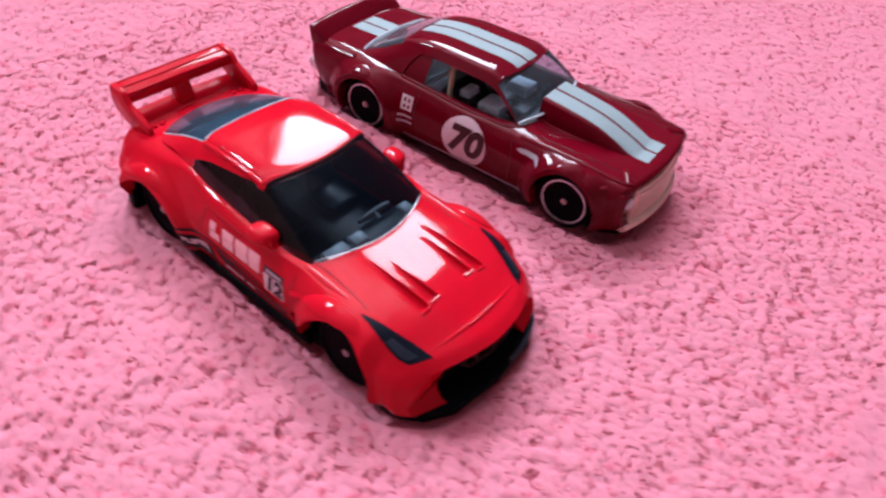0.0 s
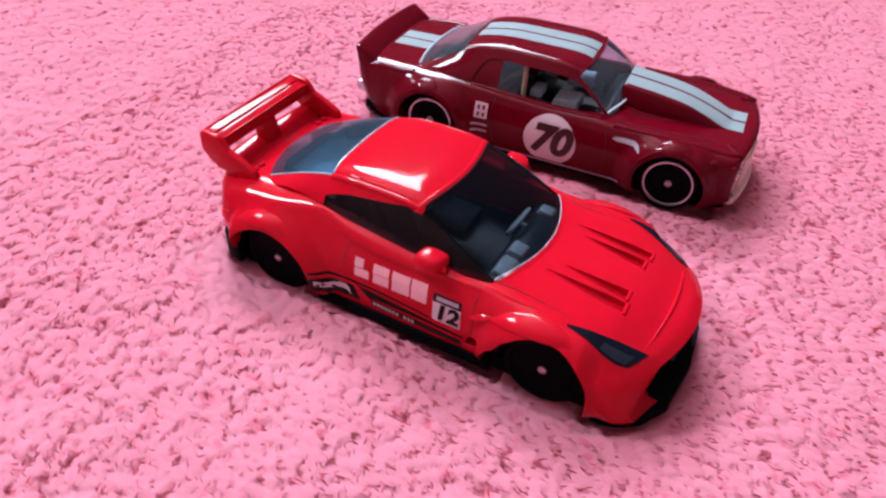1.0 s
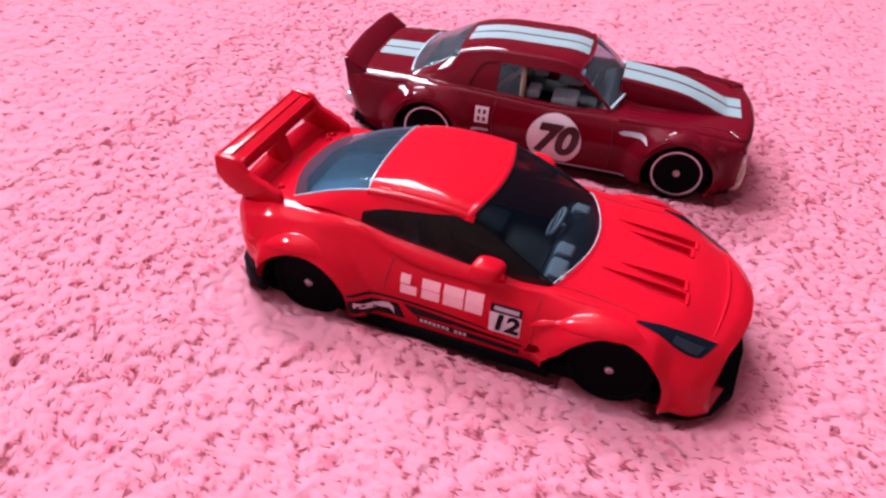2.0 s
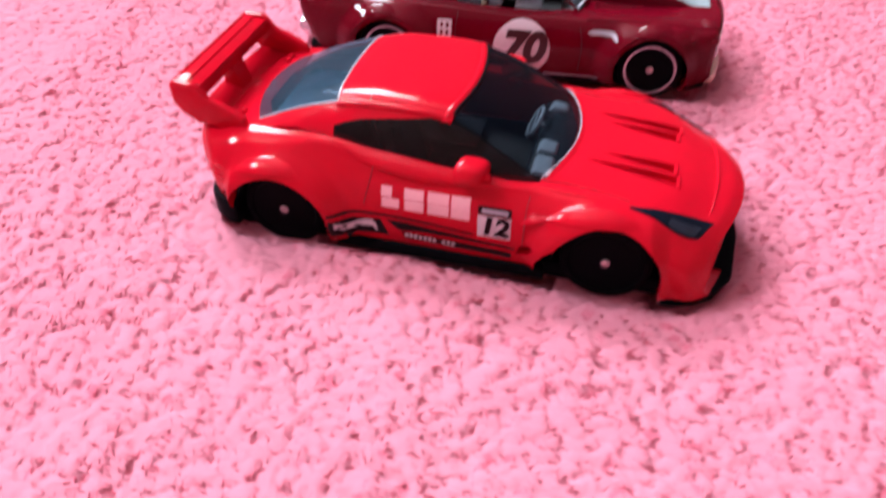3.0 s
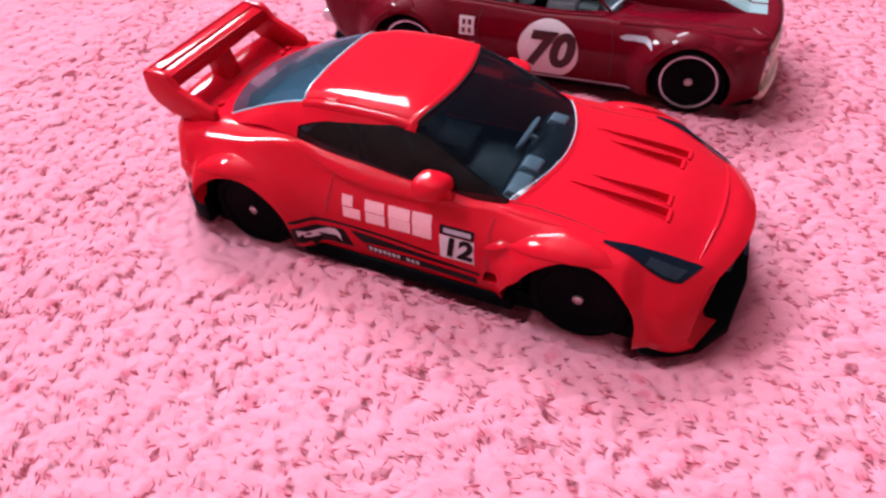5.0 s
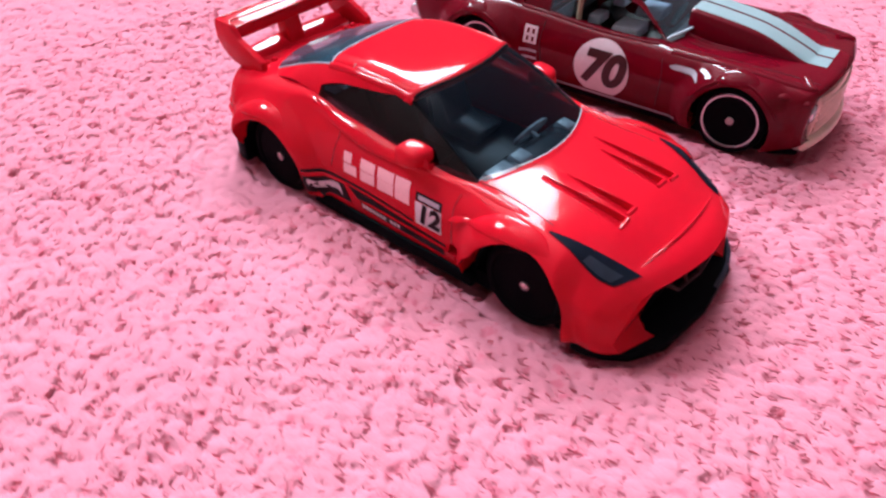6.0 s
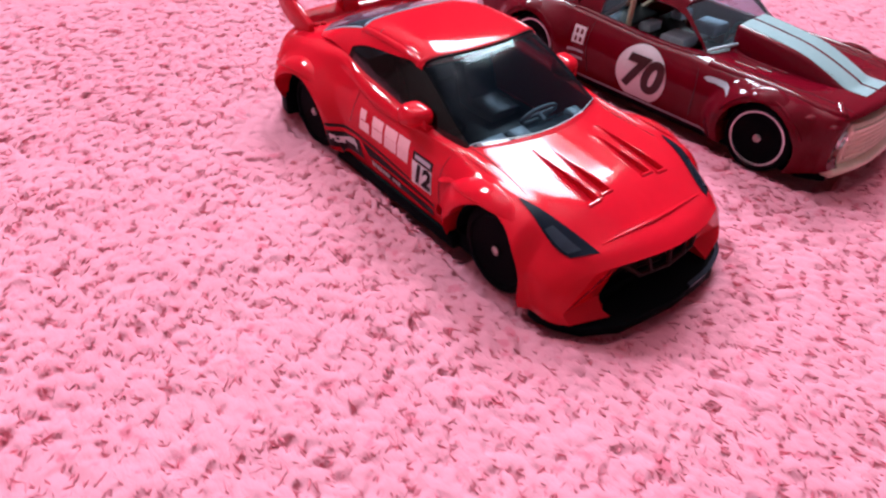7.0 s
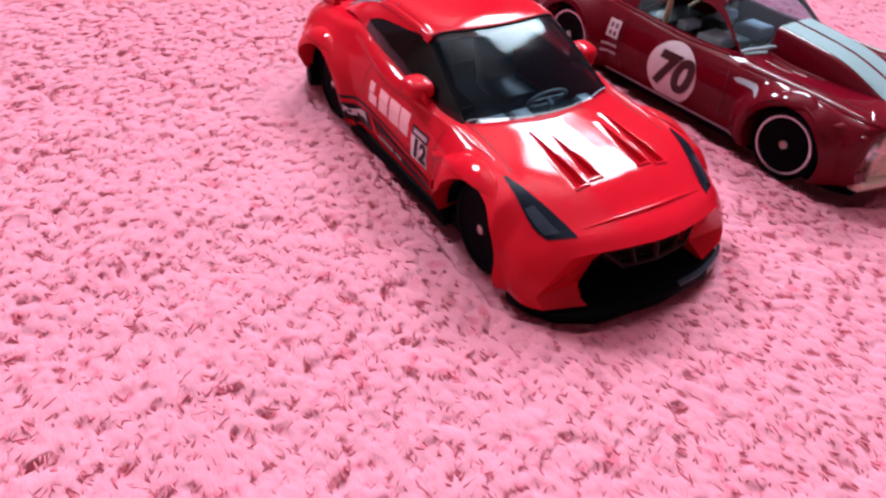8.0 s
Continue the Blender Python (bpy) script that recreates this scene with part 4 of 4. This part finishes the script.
        part("head_pad", *prism([(-7.2, 11.3), (-4.6, 11.5), (-4.8, 13.1), (-7.0, 13.0)], "y", y - 1.9, y + 1.9), PALE, seat, "pale blue-grey head pad", mods=[("BEVEL", {"width": 0.0004})])
        part("knee_pad", *prism([(-2.6, 10.6), (2.6, 10.8), (2.4, 12.7), (-2.2, 12.5)], "y", y - 2.4, y + 2.4), PALE, seat, "pale blue-grey moulded block", mods=[("BEVEL", {"width": 0.0004})])
    part("rear_bench", *prism([(-20.0, 7.0), (-12.0, 7.0), (-12.5, 9.6), (-17.0, 10.0), (-19.5, 13.4)], "y", -9.0, 9.0), INTERIOR, car, "dark rear bench", mods=[("BEVEL", {"width": 0.0006})])
    part("roll_cage", *merged(tube(spline([(-7.4, -9.4, 7.0), (-7.6, -9.2, 15), (-7.8, -7.0, 18.6), (-7.8, 7.0, 18.6), (-7.6, 9.2, 15), (-7.4, 9.4, 7.0)], 5), 0.5),
                              tube([(-7.8, -8.0, 17.4), (-17.0, -8.2, 9.0)], 0.45), tube([(-7.8, 8.0, 17.4), (-17.0, 8.2, 9.0)], 0.45)), TAN, car, "tan plastic roll cage")
    steer = [(4.8 + 0.6 * math.sin(a), 5.0 + 2.0 * math.cos(a), 12.2 + 1.9 * math.sin(a)) for a in np.linspace(0, 2 * math.pi, 21)]
    part("steering_wheel", *merged(tube(steer, 0.28), tube([(4.8, 3.2, 12.2), (4.8, 6.8, 12.2)], 0.25)), INTERIOR, car, "dark steering wheel")
    for i, mat in ((0, TRIM), (H, MAROON), (E, TRIM)):
        part("screen_seal", *tube([(p[0], p[1], p[2] + 0.03) for p in top[i][RA : n - RA]], 0.26, 8), mat, car, "pale edge of the plastic glass")

    for s in (-1, 1):
        bs = tree_of(body)
        for pts, off, r in (([(-37.5, 12.4), (-33.0, 12.9), (-28.5, 12.9)], -0.75, 1.0), ([(10.6, 12.6), (18.0, 12.5), (27.0, 12.2), (33.0, 11.6)], -0.45, 0.85)):
            line = [cast(bs, (x, s * y, 60), (0, 0, -1), off) for x, y in [tuple(p) for p in spline(pts, 6)]]
            part("fender_crest", *tube(line, r, 14), MAROON, car, "rounded maroon crest of the fender")

    # bonnet scoop, open towards the windscreen
    scoop_keys = [(9.6, 4.7, 17.0), (15.0, 4.7, 16.5), (21.0, 4.5, 15.6), (25.0, 4.2, 14.4), (28.0, 3.9, 13.3), (29.0, 3.8, 12.9)]
    rings = []
    for x in np.linspace(9.6, 29.0, 22):
        w, z = smooth_table(scoop_keys, x)
        half = [(0, 12.0), (w + 0.7, 12.0), (w + 0.35, 13.0 + (z - 13.0) * 0.35), (w, z - 0.25), (w - 0.5, z + 0.05), (0, z + 0.18)]
        rings.append([(x, y, zz) for y, zz in half] + [(x, -y, zz) for y, zz in half[-2:0:-1]])
    scoop = part("bonnet_scoop", *loft(rings), MAROON, car, "raised bonnet scoop open to the rear", mods=[("BEVEL", {"width": 0.0002})])
    # the scoop's end is closed: a black panel stands for the dark inside
    part("scoop_mouth_shade", *box(9.35, 9.62, -4.1, 4.1, 14.2, 16.5), BLACK, scoop, "dark scoop opening")
    for s in (-1, 1):
        line = [(10.5, 11.2), (18, 10.6), (26, 10.0), (33, 9.6)]
        sk = tree_of(body)
        pts = [cast(sk, (x, s * y, 60), (0, 0, -1), 0.03) for x, y in [tuple(p) for p in spline(line, 8)]]
        part("bonnet_gap", *tube(pts, 0.06, 5), MAROON_GAP, car)
        for line in ([(9.6, 12.0), (10.2, 9), (10.0, 4.0)], [(-11.5, 13.0), (-11.8, 9), (-11.0, 4.0)]):
            pts = [cast(sk, (x, s * 40, z), (0, -s, 0), 0.0) for x, z in [tuple(p) for p in spline(line, 5)]]
            part("door_gap", *tube(pts, 0.07, 5), MAROON_GAP, car)

        for y0, y1, x0, x1 in ((6.0, 5.7, 10.6, 20.0), (7.2, 6.8, 10.2, 18.0), (8.5, 8.0, 9.9, 16.0)):
            pts = [cast(sk, (x0 + (x1 - x0) * t, s * (y0 + (y1 - y0) * t), 60), (0, 0, -1), -0.1) for t in np.linspace(0, 1, 8)]
            part("cowl_ridge", *tube(pts, 0.34, 10), MAROON, car, "narrow maroon ridge before the windscreen")

    # boot lid and spoiler
    rings = []
    for y in np.linspace(-12.6, 12.6, 15):
        e = 0.012 * y * y * 0.5
        rings.append([(-37.2 + e, y, 13.2), (-41.4 + e, y, 16.0), (-42.2 + e, y, 15.9), (-41.6 + e, y, 12.6), (-39.5 + e, y, 12.4)])
    part("rear_spoiler", *loft(rings), MAROON, car, "maroon spoiler standing up from the boot edge", mods=[("BEVEL", {"width": 0.00025})])

    sk = tree_of(body)
    for s in (-1, 1):
        for hx in (FX, RX):
            arc = [cast(sk, (hx + 7.0 * math.cos(a), s * 40, HZ + 6.9 * math.sin(a)), (0, -s, 0), -0.05) for a in np.linspace(0.4, 2.75, 29)]
            part("arch_lip", *tube(arc, 0.26, 8), MAROON, car, "rolled maroon lip of the wheel arch")

    for s in (-1, 1):
        for line, r in (([(18.6, 12.0), (20.6, 12.6), (22.9, 12.8), (25.4, 12.3)], 0.95), ([(-28.0, 12.2), (-26.2, 12.8), (-24.0, 12.9), (-21.8, 12.4)], 0.95), ([(27.6, 11.4), (28.6, 11.6), (29.6, 11.4)], 0.5), ([(31.2, 11.0), (32.0, 11.2), (32.8, 11.0)], 0.5)):
            pts = [cast(sk, (x, s * 40, z), (0, -s, 0), -0.25) for x, z in [tuple(p) for p in spline(line, 5)]]
            part("flare_crease", *crease(pts, 1.8 * r, 0.40, (-0.15, 0.5 * s, 0.85)), MAROON, car, "short rounded crease on the flare")

    # stripes: two bands with a narrow gap, over boot, roof, scoop and nose
    skin = tree_of(body, roof, scoop)
    for a, b in ((-3.5, -0.28), (0.28, 3.5)):
        stripe = part("stripe", *top_patch(skin, (-19.6, a), (2.9, b), 30, 7, 0.07), STRIPE, car, "pale blue-white racing stripe")
        part("stripe_on_boot", *top_patch(skin, (-37.4, a), (-30.0, b), 10, 6, 0.07), STRIPE, stripe)
        part("stripe_on_bonnet", *top_patch(skin, (9.7, a * 1.12), (31.6, b * 1.12), 38, 7, 0.07), STRIPE, stripe)

    # printed side
    disc_pts = [[(-0.1 + 4.95 * r * math.cos(t), -40, 7.6 + 4.95 * r * math.sin(t)) for r in np.linspace(0.02, 1, 7)] for t in np.linspace(0, 2 * math.pi, 45)]
    roundel = part("roundel", *cling(skin, [[p if p[2] > 3.4 else (p[0], p[1], 3.4) for p in row] for row in disc_pts], (0, 1, 0), 0.05), WHITE_INK, car, "pale disc with dark number 70")
    v, f = lettering("70", 7.6, 0.22, 0.36)
    part("number", [cast(skin, (x * 0.98 - 0.1, -40, z + 7.5), (0, 1, 0), 0.13) for x, _, z in v], f, MAROON_GAP, roundel, flat=True)
    small = part("square_mark", *side_patch(skin, (-15.0, 8.7), (-12.5, 11.7), 5, 5), WHITE_INK, car, "small pale square mark with a dark cross")
    for a, b in (((-14.5, 10.4), (-14.0, 11.2)), ((-13.5, 10.4), (-13.0, 11.2)), ((-14.5, 9.1), (-14.0, 9.9)), ((-13.5, 9.1), (-13.0, 9.9))):
        part("mark_square", *side_patch(skin, a, b, 3, 3, 0, 0.09), MAROON, small)
    for z in (7.2, 5.9):
        part("small_print", *side_patch(skin, (-15.4, z), (-12.3, z + 0.45), 5, 3), GREY_INK, car)
    flame = [[(x, -40, z0 + (z1 - z0) * t) for t in np.linspace(0, 1, 3)] for x, z0, z1 in ((11.0, 11.2, 11.3), (11.8, 10.9, 11.7), (13.2, 11.0, 11.8), (14.9, 11.0, 11.8), (15.7, 10.7, 11.5), (16.1, 10.4, 10.8))]
    part("flame_mark", *cling(skin, flame, (0, 1, 0), 0.05), GREY_INK, car, "silver flame-shaped mark")
    part("sill_line", *side_patch(skin, (-14.5, 2.75), (13.6, 3.15), 24, 3), GREY_INK, car, "thin pale line along the sill")

    # front end
    rings = []
    for y in np.linspace(-9.2, 9.2, 23):
        e = -2.4 * (y / 13) ** 2
        rings.append([(31.0 + e, y, 3.2), (34.0 + e, y, 3.2), (34.3 + e, y, 4.5), (34.4 + e, y, 9.4), (34.0 + e, y, 10.5), (31.0 + e, y, 10.5)])
    front = part("grille", *loft(rings), CREAM, car, "pale cream grille panel", mods=[("BEVEL", {"width": 0.0003})])
    for z in (9.6, 8.7, 7.8, 6.9, 6.0, 5.1):
        part("grille_bar", *tube([(34.4 - 2.4 * (abs(y) / 13) ** 2, y, z) for y in np.linspace(-9.0, 9.0, 13)], 0.26, 8), CREAM, front)
    for y in (-11.0, 11.0):
        part("headlight", *moved(turned([(1.5, -1.2), (1.5, 0.2), (1.25, 0.45), (1.1, 0.1), (0.1, 0.3)], 24), Matrix.Translation((34.3 - 2.4 * (y / 13) ** 2, y, 8.6)) @ Matrix.Rotation(-math.pi / 2, 4, "Z")), CHROME, front, "round headlight beside the cream grille")
    rings = []
    for y in np.linspace(-11.4, 11.4, 19):
        e = -2.4 * (y / 13) ** 2
        rings.append([(33.4 + e, y, 2.3), (35.0 + e, y, 2.4), (35.5 + e, y, 3.1), (35.2 + e, y, 3.9), (33.6 + e, y, 4.1)])
    part("front_bumper", *loft(rings), CREAM, car, "pale cream front bumper", mods=[("BEVEL", {"width": 0.00025})])
    rings = []
    for y in np.linspace(-12.9, 12.9, 15):
        e = 1.6 * (y / 13) ** 2
        rings.append([(-40.5 + e, y, 6.6), (-42.3 + e, y, 6.9), (-42.8 + e, y, 7.8), (-42.3 + e, y, 8.8), (-40.5 + e, y, 9.0)])
    part("rear_bumper", *loft(rings), CHROME, car, "bright rear bumper", mods=[("BEVEL", {"width": 0.00025})])
    part("base", *prism([(-40, -11.2), (-30, -12.6), (29, -12.6), (32.4, -10.5), (32.4, 10.5), (29, 12.6), (-30, 12.6), (-40, 11.2)], "z", 1.0, 4.2), BLACK, car, "black plastic base plate", mods=[("BEVEL", {"width": 0.0003})])

    for hx in (FX, RX):
        for s in (-1, 1):
            wheel(car, hx, s * 14.8, HZ, 5.45, 4.4, s, 4.5, 4.25)
        part("axle", *moved(turned([(0.5, -11.5), (0.5, 11.5)], 10), Matrix.Translation((hx, 0, HZ))), STEEL, car)
    return car


red_coupe()
maroon_muscle()


# ---- the room: plain walls, two windows ----
def block(name, x0, x1, y0, y1, z0, z1, mat, label, kind="structure", category="wall"):
    me = bpy.data.meshes.new(name)
    v, f = box(x0, x1, y0, y1, z0, z1)
    me.from_pydata(v, [], f)
    bm = bmesh.new()
    bm.from_mesh(me)
    bmesh.ops.recalc_face_normals(bm, faces=bm.faces)
    bm.to_mesh(me)
    bm.free()
    me.materials.append(mat)
    return tagged(new(name, me), label, category, kind=kind)


def wall_with_opening(name, extent, opening, label):
    wall = block(name, *extent, PAINT_WALL, label)
    hole = block("cut", *opening, PAINT_WALL, "cut")
    md = wall.modifiers.new("cut", "BOOLEAN")
    md.object, md.solver = hole, "EXACT"
    bpy.context.view_layer.update()
    bake(wall)
    bpy.data.objects.remove(hole)


X0, X1, Y0, ROOM_H = WALL_W, 1.7, -1.8, 3.0
wall_with_opening("wall_north", (X0, X1, WALL_N, WALL_N + 0.14, -0.003, ROOM_H), (WIN_X - WIN_W / 2, WIN_X + WIN_W / 2, WALL_N - 0.1, WALL_N + 0.3, WIN_Z - WIN_H / 2, WIN_Z + WIN_H / 2), "painted wall with a wide window opening")
wall_with_opening("wall_west", (X0 - 0.14, X0, Y0 - 0.14, WALL_N + 0.14, -0.003, ROOM_H), (X0 - 0.3, X0 + 0.1, SIDE_Y - SIDE_W / 2, SIDE_Y + SIDE_W / 2, SIDE_Z - SIDE_H / 2, SIDE_Z + SIDE_H / 2), "painted wall with a high window opening")
block("wall_south", X0, X1, Y0 - 0.14, Y0, -0.003, ROOM_H, PAINT_WALL, "plain painted wall")
block("wall_east", X1, X1 + 0.14, Y0 - 0.14, WALL_N + 0.14, -0.003, ROOM_H, PAINT_WALL, "plain painted wall")
block("ceiling", X0 - 0.14, X1 + 0.14, Y0 - 0.14, WALL_N + 0.14, ROOM_H, ROOM_H + 0.12, CEILING, "plain painted ceiling", category="ceiling")


# ---- the carpet: a floor slab, an added unseen dark sheet and thousands of leaning tufts ----
def lumps(x, y, cell):
    """Smooth random hills of about one cell across, -1 to 1."""
    n = 512
    tab = np.random.default_rng(int(cell * 10)).uniform(-1, 1, (n, n))
    u, v = x / cell + 100, y / cell + 100
    i, j = np.floor(u).astype(int), np.floor(v).astype(int)
    a, b = u - i, v - j
    a, b = a * a * (3 - 2 * a), b * b * (3 - 2 * b)
    return (tab[i % n, j % n] * (1 - a) + tab[(i + 1) % n, j % n] * a) * (1 - b) + (tab[i % n, (j + 1) % n] * (1 - a) + tab[(i + 1) % n, (j + 1) % n] * a) * b


def footprint(x, y):
    """How far the pile is pressed down by a car, and how far it is hollowed between the wheels to deepen the shade, 0
    to 1.
    """
    flat = np.zeros_like(x)
    deep = np.zeros_like(x)
    for cx, cy, yaw, x0, x1, w in ((0, -0.4, radians(-1.1), -34.0, 38.3, 15.6), (1.5, 49.3, radians(3.5), -41, 35.0, 14.7)):
        u = (x - cx) * math.cos(yaw) + (y - cy) * math.sin(yaw)
        v = -(x - cx) * math.sin(yaw) + (y - cy) * math.cos(yaw)
        qx, qy = np.abs(u - (x0 + x1) / 2) - ((x1 - x0) / 2 - 11), np.abs(v) - (w - 11)
        inside = 11 - np.hypot(np.maximum(qx, 0), np.maximum(qy, 0)) - np.minimum(np.maximum(qx, qy), 0)
        inside = inside + 0.5 * lumps(x, y, 2.3) + 0.35 * lumps(x, y, 0.8)
        t = np.clip((inside + 1.8) / 2.2, 0, 1)
        flat = np.maximum(flat, t * t * (3 - 2 * t))
        tyre = (np.abs(np.abs(u) - 22) < 5.6) & (np.abs(v) > 9.8) & (inside > 0.1)
        # extra hollow, shaped only to make the ground under the car darker
        t = np.where(tyre, 0, np.clip((inside - 1.6) / 1.6, 0, 1))
        deep = np.maximum(deep, t * t * (3 - 2 * t))
    return flat, deep


def lay(x, y):
    """The direction in which the pile leans."""
    return -0.30 + 0.35 * np.sin(x * 0.03 + 0.6) + 0.35 * np.sin(y * 0.045)


def pile_sheet(rng, x0, x1, y0, y1, step, spacing, pits):
    """The closed top of the pile: low rounded tufts side by side that all lean over, with small dark clefts between them."""
    gx, gy = np.meshgrid(np.arange(x0, x1 + step, step), np.arange(y0, y1 + step, step), indexing="ij")
    gx = gx + rng.normal(0, step * 0.12, gx.shape)
    gy = gy + rng.normal(0, step * 0.12, gy.shape)
    tops = np.full(gx.shape, -0.5)
    tx, ty = np.meshgrid(np.arange(x0 - 2, x1 + 2, spacing), np.arange(y0 - 2, y1 + 2, spacing * 0.87), indexing="ij")
    tx = tx + spacing * 0.5 * (np.arange(tx.shape[1]) % 2) + rng.normal(0, spacing * 0.3, tx.shape)
    ty = ty + rng.normal(0, spacing * 0.3, ty.shape)
    tx, ty = tx.ravel(), ty.ravel()
    n = len(tx)
    high = rng.normal(0, 0.09, n) + 0.12 * lumps(tx, ty, 5.0)
    long_, wide = spacing * rng.uniform(0.7, 1.2, n), spacing * rng.uniform(0.5, 0.75, n)
    turn = lay(tx, ty) + rng.normal(0, 0.5, n)

    def stamp(k, reach):
        i, j = int((tx[k] - x0) / step), int((ty[k] - y0) / step)
        if i + reach < 0 or j + reach < 0:
            return None, None
        s = np.s_[max(i - reach, 0) : i + reach + 1, max(j - reach, 0) : j + reach + 1]
        dx, dy = gx[s] - tx[k], gy[s] - ty[k]
        c, q = math.cos(turn[k]), math.sin(turn[k])
        u, v = (dx * c + dy * q) / long_[k], (-dx * q + dy * c) / wide[k]
        return s, u * u + v * v

    for k in range(n):
        s, d = stamp(k, int(spacing * 1.25 / step) + 1)
        if s:
            tops[s] = np.maximum(tops[s], high[k] - 0.20 * d - 0.08 * d * d)
    h = tops + 0.26 * lumps(gx, gy, 9.0) + 0.08 * lumps(gx, gy, 0.8) + 0.05 * lumps(gx, gy, 0.45)
    n = int((x1 - x0) * (y1 - y0) * pits)
    tx, ty = rng.uniform(x0, x1, n), rng.uniform(y0, y1, n)
    depth = np.minimum(rng.gamma(1.6, 0.185, n) * (0.7 + 0.45 * lumps(tx, ty, 7.0)), 1.7)
    long_, wide = rng.uniform(0.40, 0.95, n), rng.uniform(0.22, 0.42, n)
    turn = lay(tx, ty) + rng.normal(0, 0.45, n)
    for k in range(n):
        s, d = stamp(k, int(2.0 / step) + 1)
        if s:
            h[s] -= depth[k] * np.exp(-d)
    flat, deep = footprint(gx, gy)
    h = np.maximum(h, -2.0) - 2.0 * flat - 4.2 * deep - 1.5 * np.exp(-(((gx + 25) / 11) ** 2) - ((gy + 17) / 7) ** 2) - 0.6 * np.exp(-(((gx - 24) / 13) ** 2) - ((gy + 17) / 6) ** 2)
    # high points lean over along the lay of the pile
    d = lay(gx, gy) + 0.9
    up = np.maximum(h, -1.6)
    gx = gx + 0.6 * up * np.cos(d)
    gy = gy + 0.6 * up * np.sin(d)
    return np.stack([gx, gy, h], -1)


def sheet_mesh(name, pts, fibres, floor, label):
    nu, nv = pts.shape[:2]
    v = pts.reshape(-1, 3)
    i, j = np.meshgrid(np.arange(nu - 1), np.arange(nv - 1), indexing="ij")
    a = (i * nv + j).ravel()
    q = np.stack([a, a + nv, a + nv + 1, a + 1], -1)
    tri = np.zeros((0, 3), int)
    if fibres is not None:
        tri = fibres[1] + len(v)
        v = np.concatenate([v, fibres[0]])
    me = bpy.data.meshes.new(name)
    me.vertices.add(len(v))
    me.vertices.foreach_set("co", (v * MM).ravel())
    loops = np.concatenate([q.ravel(), tri.ravel()])
    me.loops.add(len(loops))
    me.loops.foreach_set("vertex_index", loops)
    me.polygons.add(len(q) + len(tri))
    me.polygons.foreach_set("loop_start", np.concatenate([np.arange(len(q)) * 4, len(q) * 4 + np.arange(len(tri)) * 3]))
    me.polygons.foreach_set("use_smooth", np.ones(len(q) + len(tri), bool))
    me.polygons.foreach_set("material_index", np.concatenate([np.zeros(len(q), int), np.ones(len(tri), int)]))
    me.update(calc_edges=True)
    me.validate()
    me.materials.append(CARPET)
    me.materials.append(YARN)
    ob = new(name, me)
    ob.parent = floor
    return tagged(ob, label, kind="stuff")


def yarn_ends(rng, pts, count, length, radius):
    """Soft three-sided yarn ends that lie over one another on the pile."""
    nu, nv = pts.shape[:2]
    base = pts[rng.integers(0, nu, count), rng.integers(0, nv, count)] + np.stack([rng.normal(0, 0.2, count), rng.normal(0, 0.2, count), np.full(count, -0.11)], -1)
    flat, deep = footprint(base[:, 0], base[:, 1])
    base = base[(base[:, 2] + 2.0 * flat + 4.2 * deep > -0.55) & (deep < 0.15)]
    n = len(base)
    d = lay(base[:, 0], base[:, 1]) + rng.normal(0, 0.6, n)
    ln = length * rng.uniform(0.6, 1.4, n)
    rise = rng.uniform(0.0, 0.08, n)
    edge = np.clip(footprint(base[:, 0] - 0.6, base[:, 1] - 0.6)[0] * 4, 0, 1)
    rise = rise + 0.5 * edge * rng.uniform(0, 1, n)
    rad = radius * rng.uniform(0.7, 1.35, n)
    out = []
    for s, r, up in ((0.0, 0.8, 0.0), (0.5, 1.0, 0.8), (1.0, 0.35, 0.9)):
        p = base + np.stack([np.cos(d) * ln * s, np.sin(d) * ln * s, rise * up], -1)
        for k in range(3):
            t = math.pi / 2 + k * math.pi * 2 / 3
            side = np.stack([-np.sin(d) * math.cos(t), np.cos(d) * math.cos(t), np.full(n, math.sin(t))], -1)
            out.append(p + side * (rad * r)[:, None])
    v = np.stack(out, 1)
    tris = [(6, 7, 8)]
    for ring in (0, 3):
        for k in range(3):
            m = (k + 1) % 3
            tris += [(ring + k, ring + m, ring + m + 3), (ring + k, ring + m + 3, ring + k + 3)]
    f = (np.arange(n)[:, None, None] * 9 + np.array(tris)).reshape(-1, 3)
    return v.reshape(-1, 3), f


def carpet():
    floor = block("floor", X0, X1, Y0, WALL_N, -0.02, -0.0085, CARPET, "pink plush carpet with a soft clumped pile", category="carpet")
    # added dark sheet, unseen: absorbs light that would spread under the pile
    part("backing", *box(-155, 105, -76, 220, -8.5, -8.0), LIGHT_STOP, floor, "dark woven carpet backing")
    rng = np.random.default_rng(5)
    near = pile_sheet(rng, -80, 80, -76, 96, 0.29, 1.6, 0.13)
    sheet_mesh("pile", near, yarn_ends(rng, near, 85000, 1.05, 0.13), floor, "short clumped pink carpet pile")
    for x0, x1, y0, y1 in ((-155, -79.2, -76, 200), (-80, 105, 95.2, 220), (79.2, 105, -76, 96)):
        part_ = pile_sheet(rng, x0, x1, y0, y1, 0.5, 1.8, 0.10)
        sheet_mesh("pile", part_, yarn_ends(rng, part_, int((x1 - x0) * (y1 - y0) * 0.8), 1.2, 0.16), floor, "short clumped pink carpet pile")


carpet()
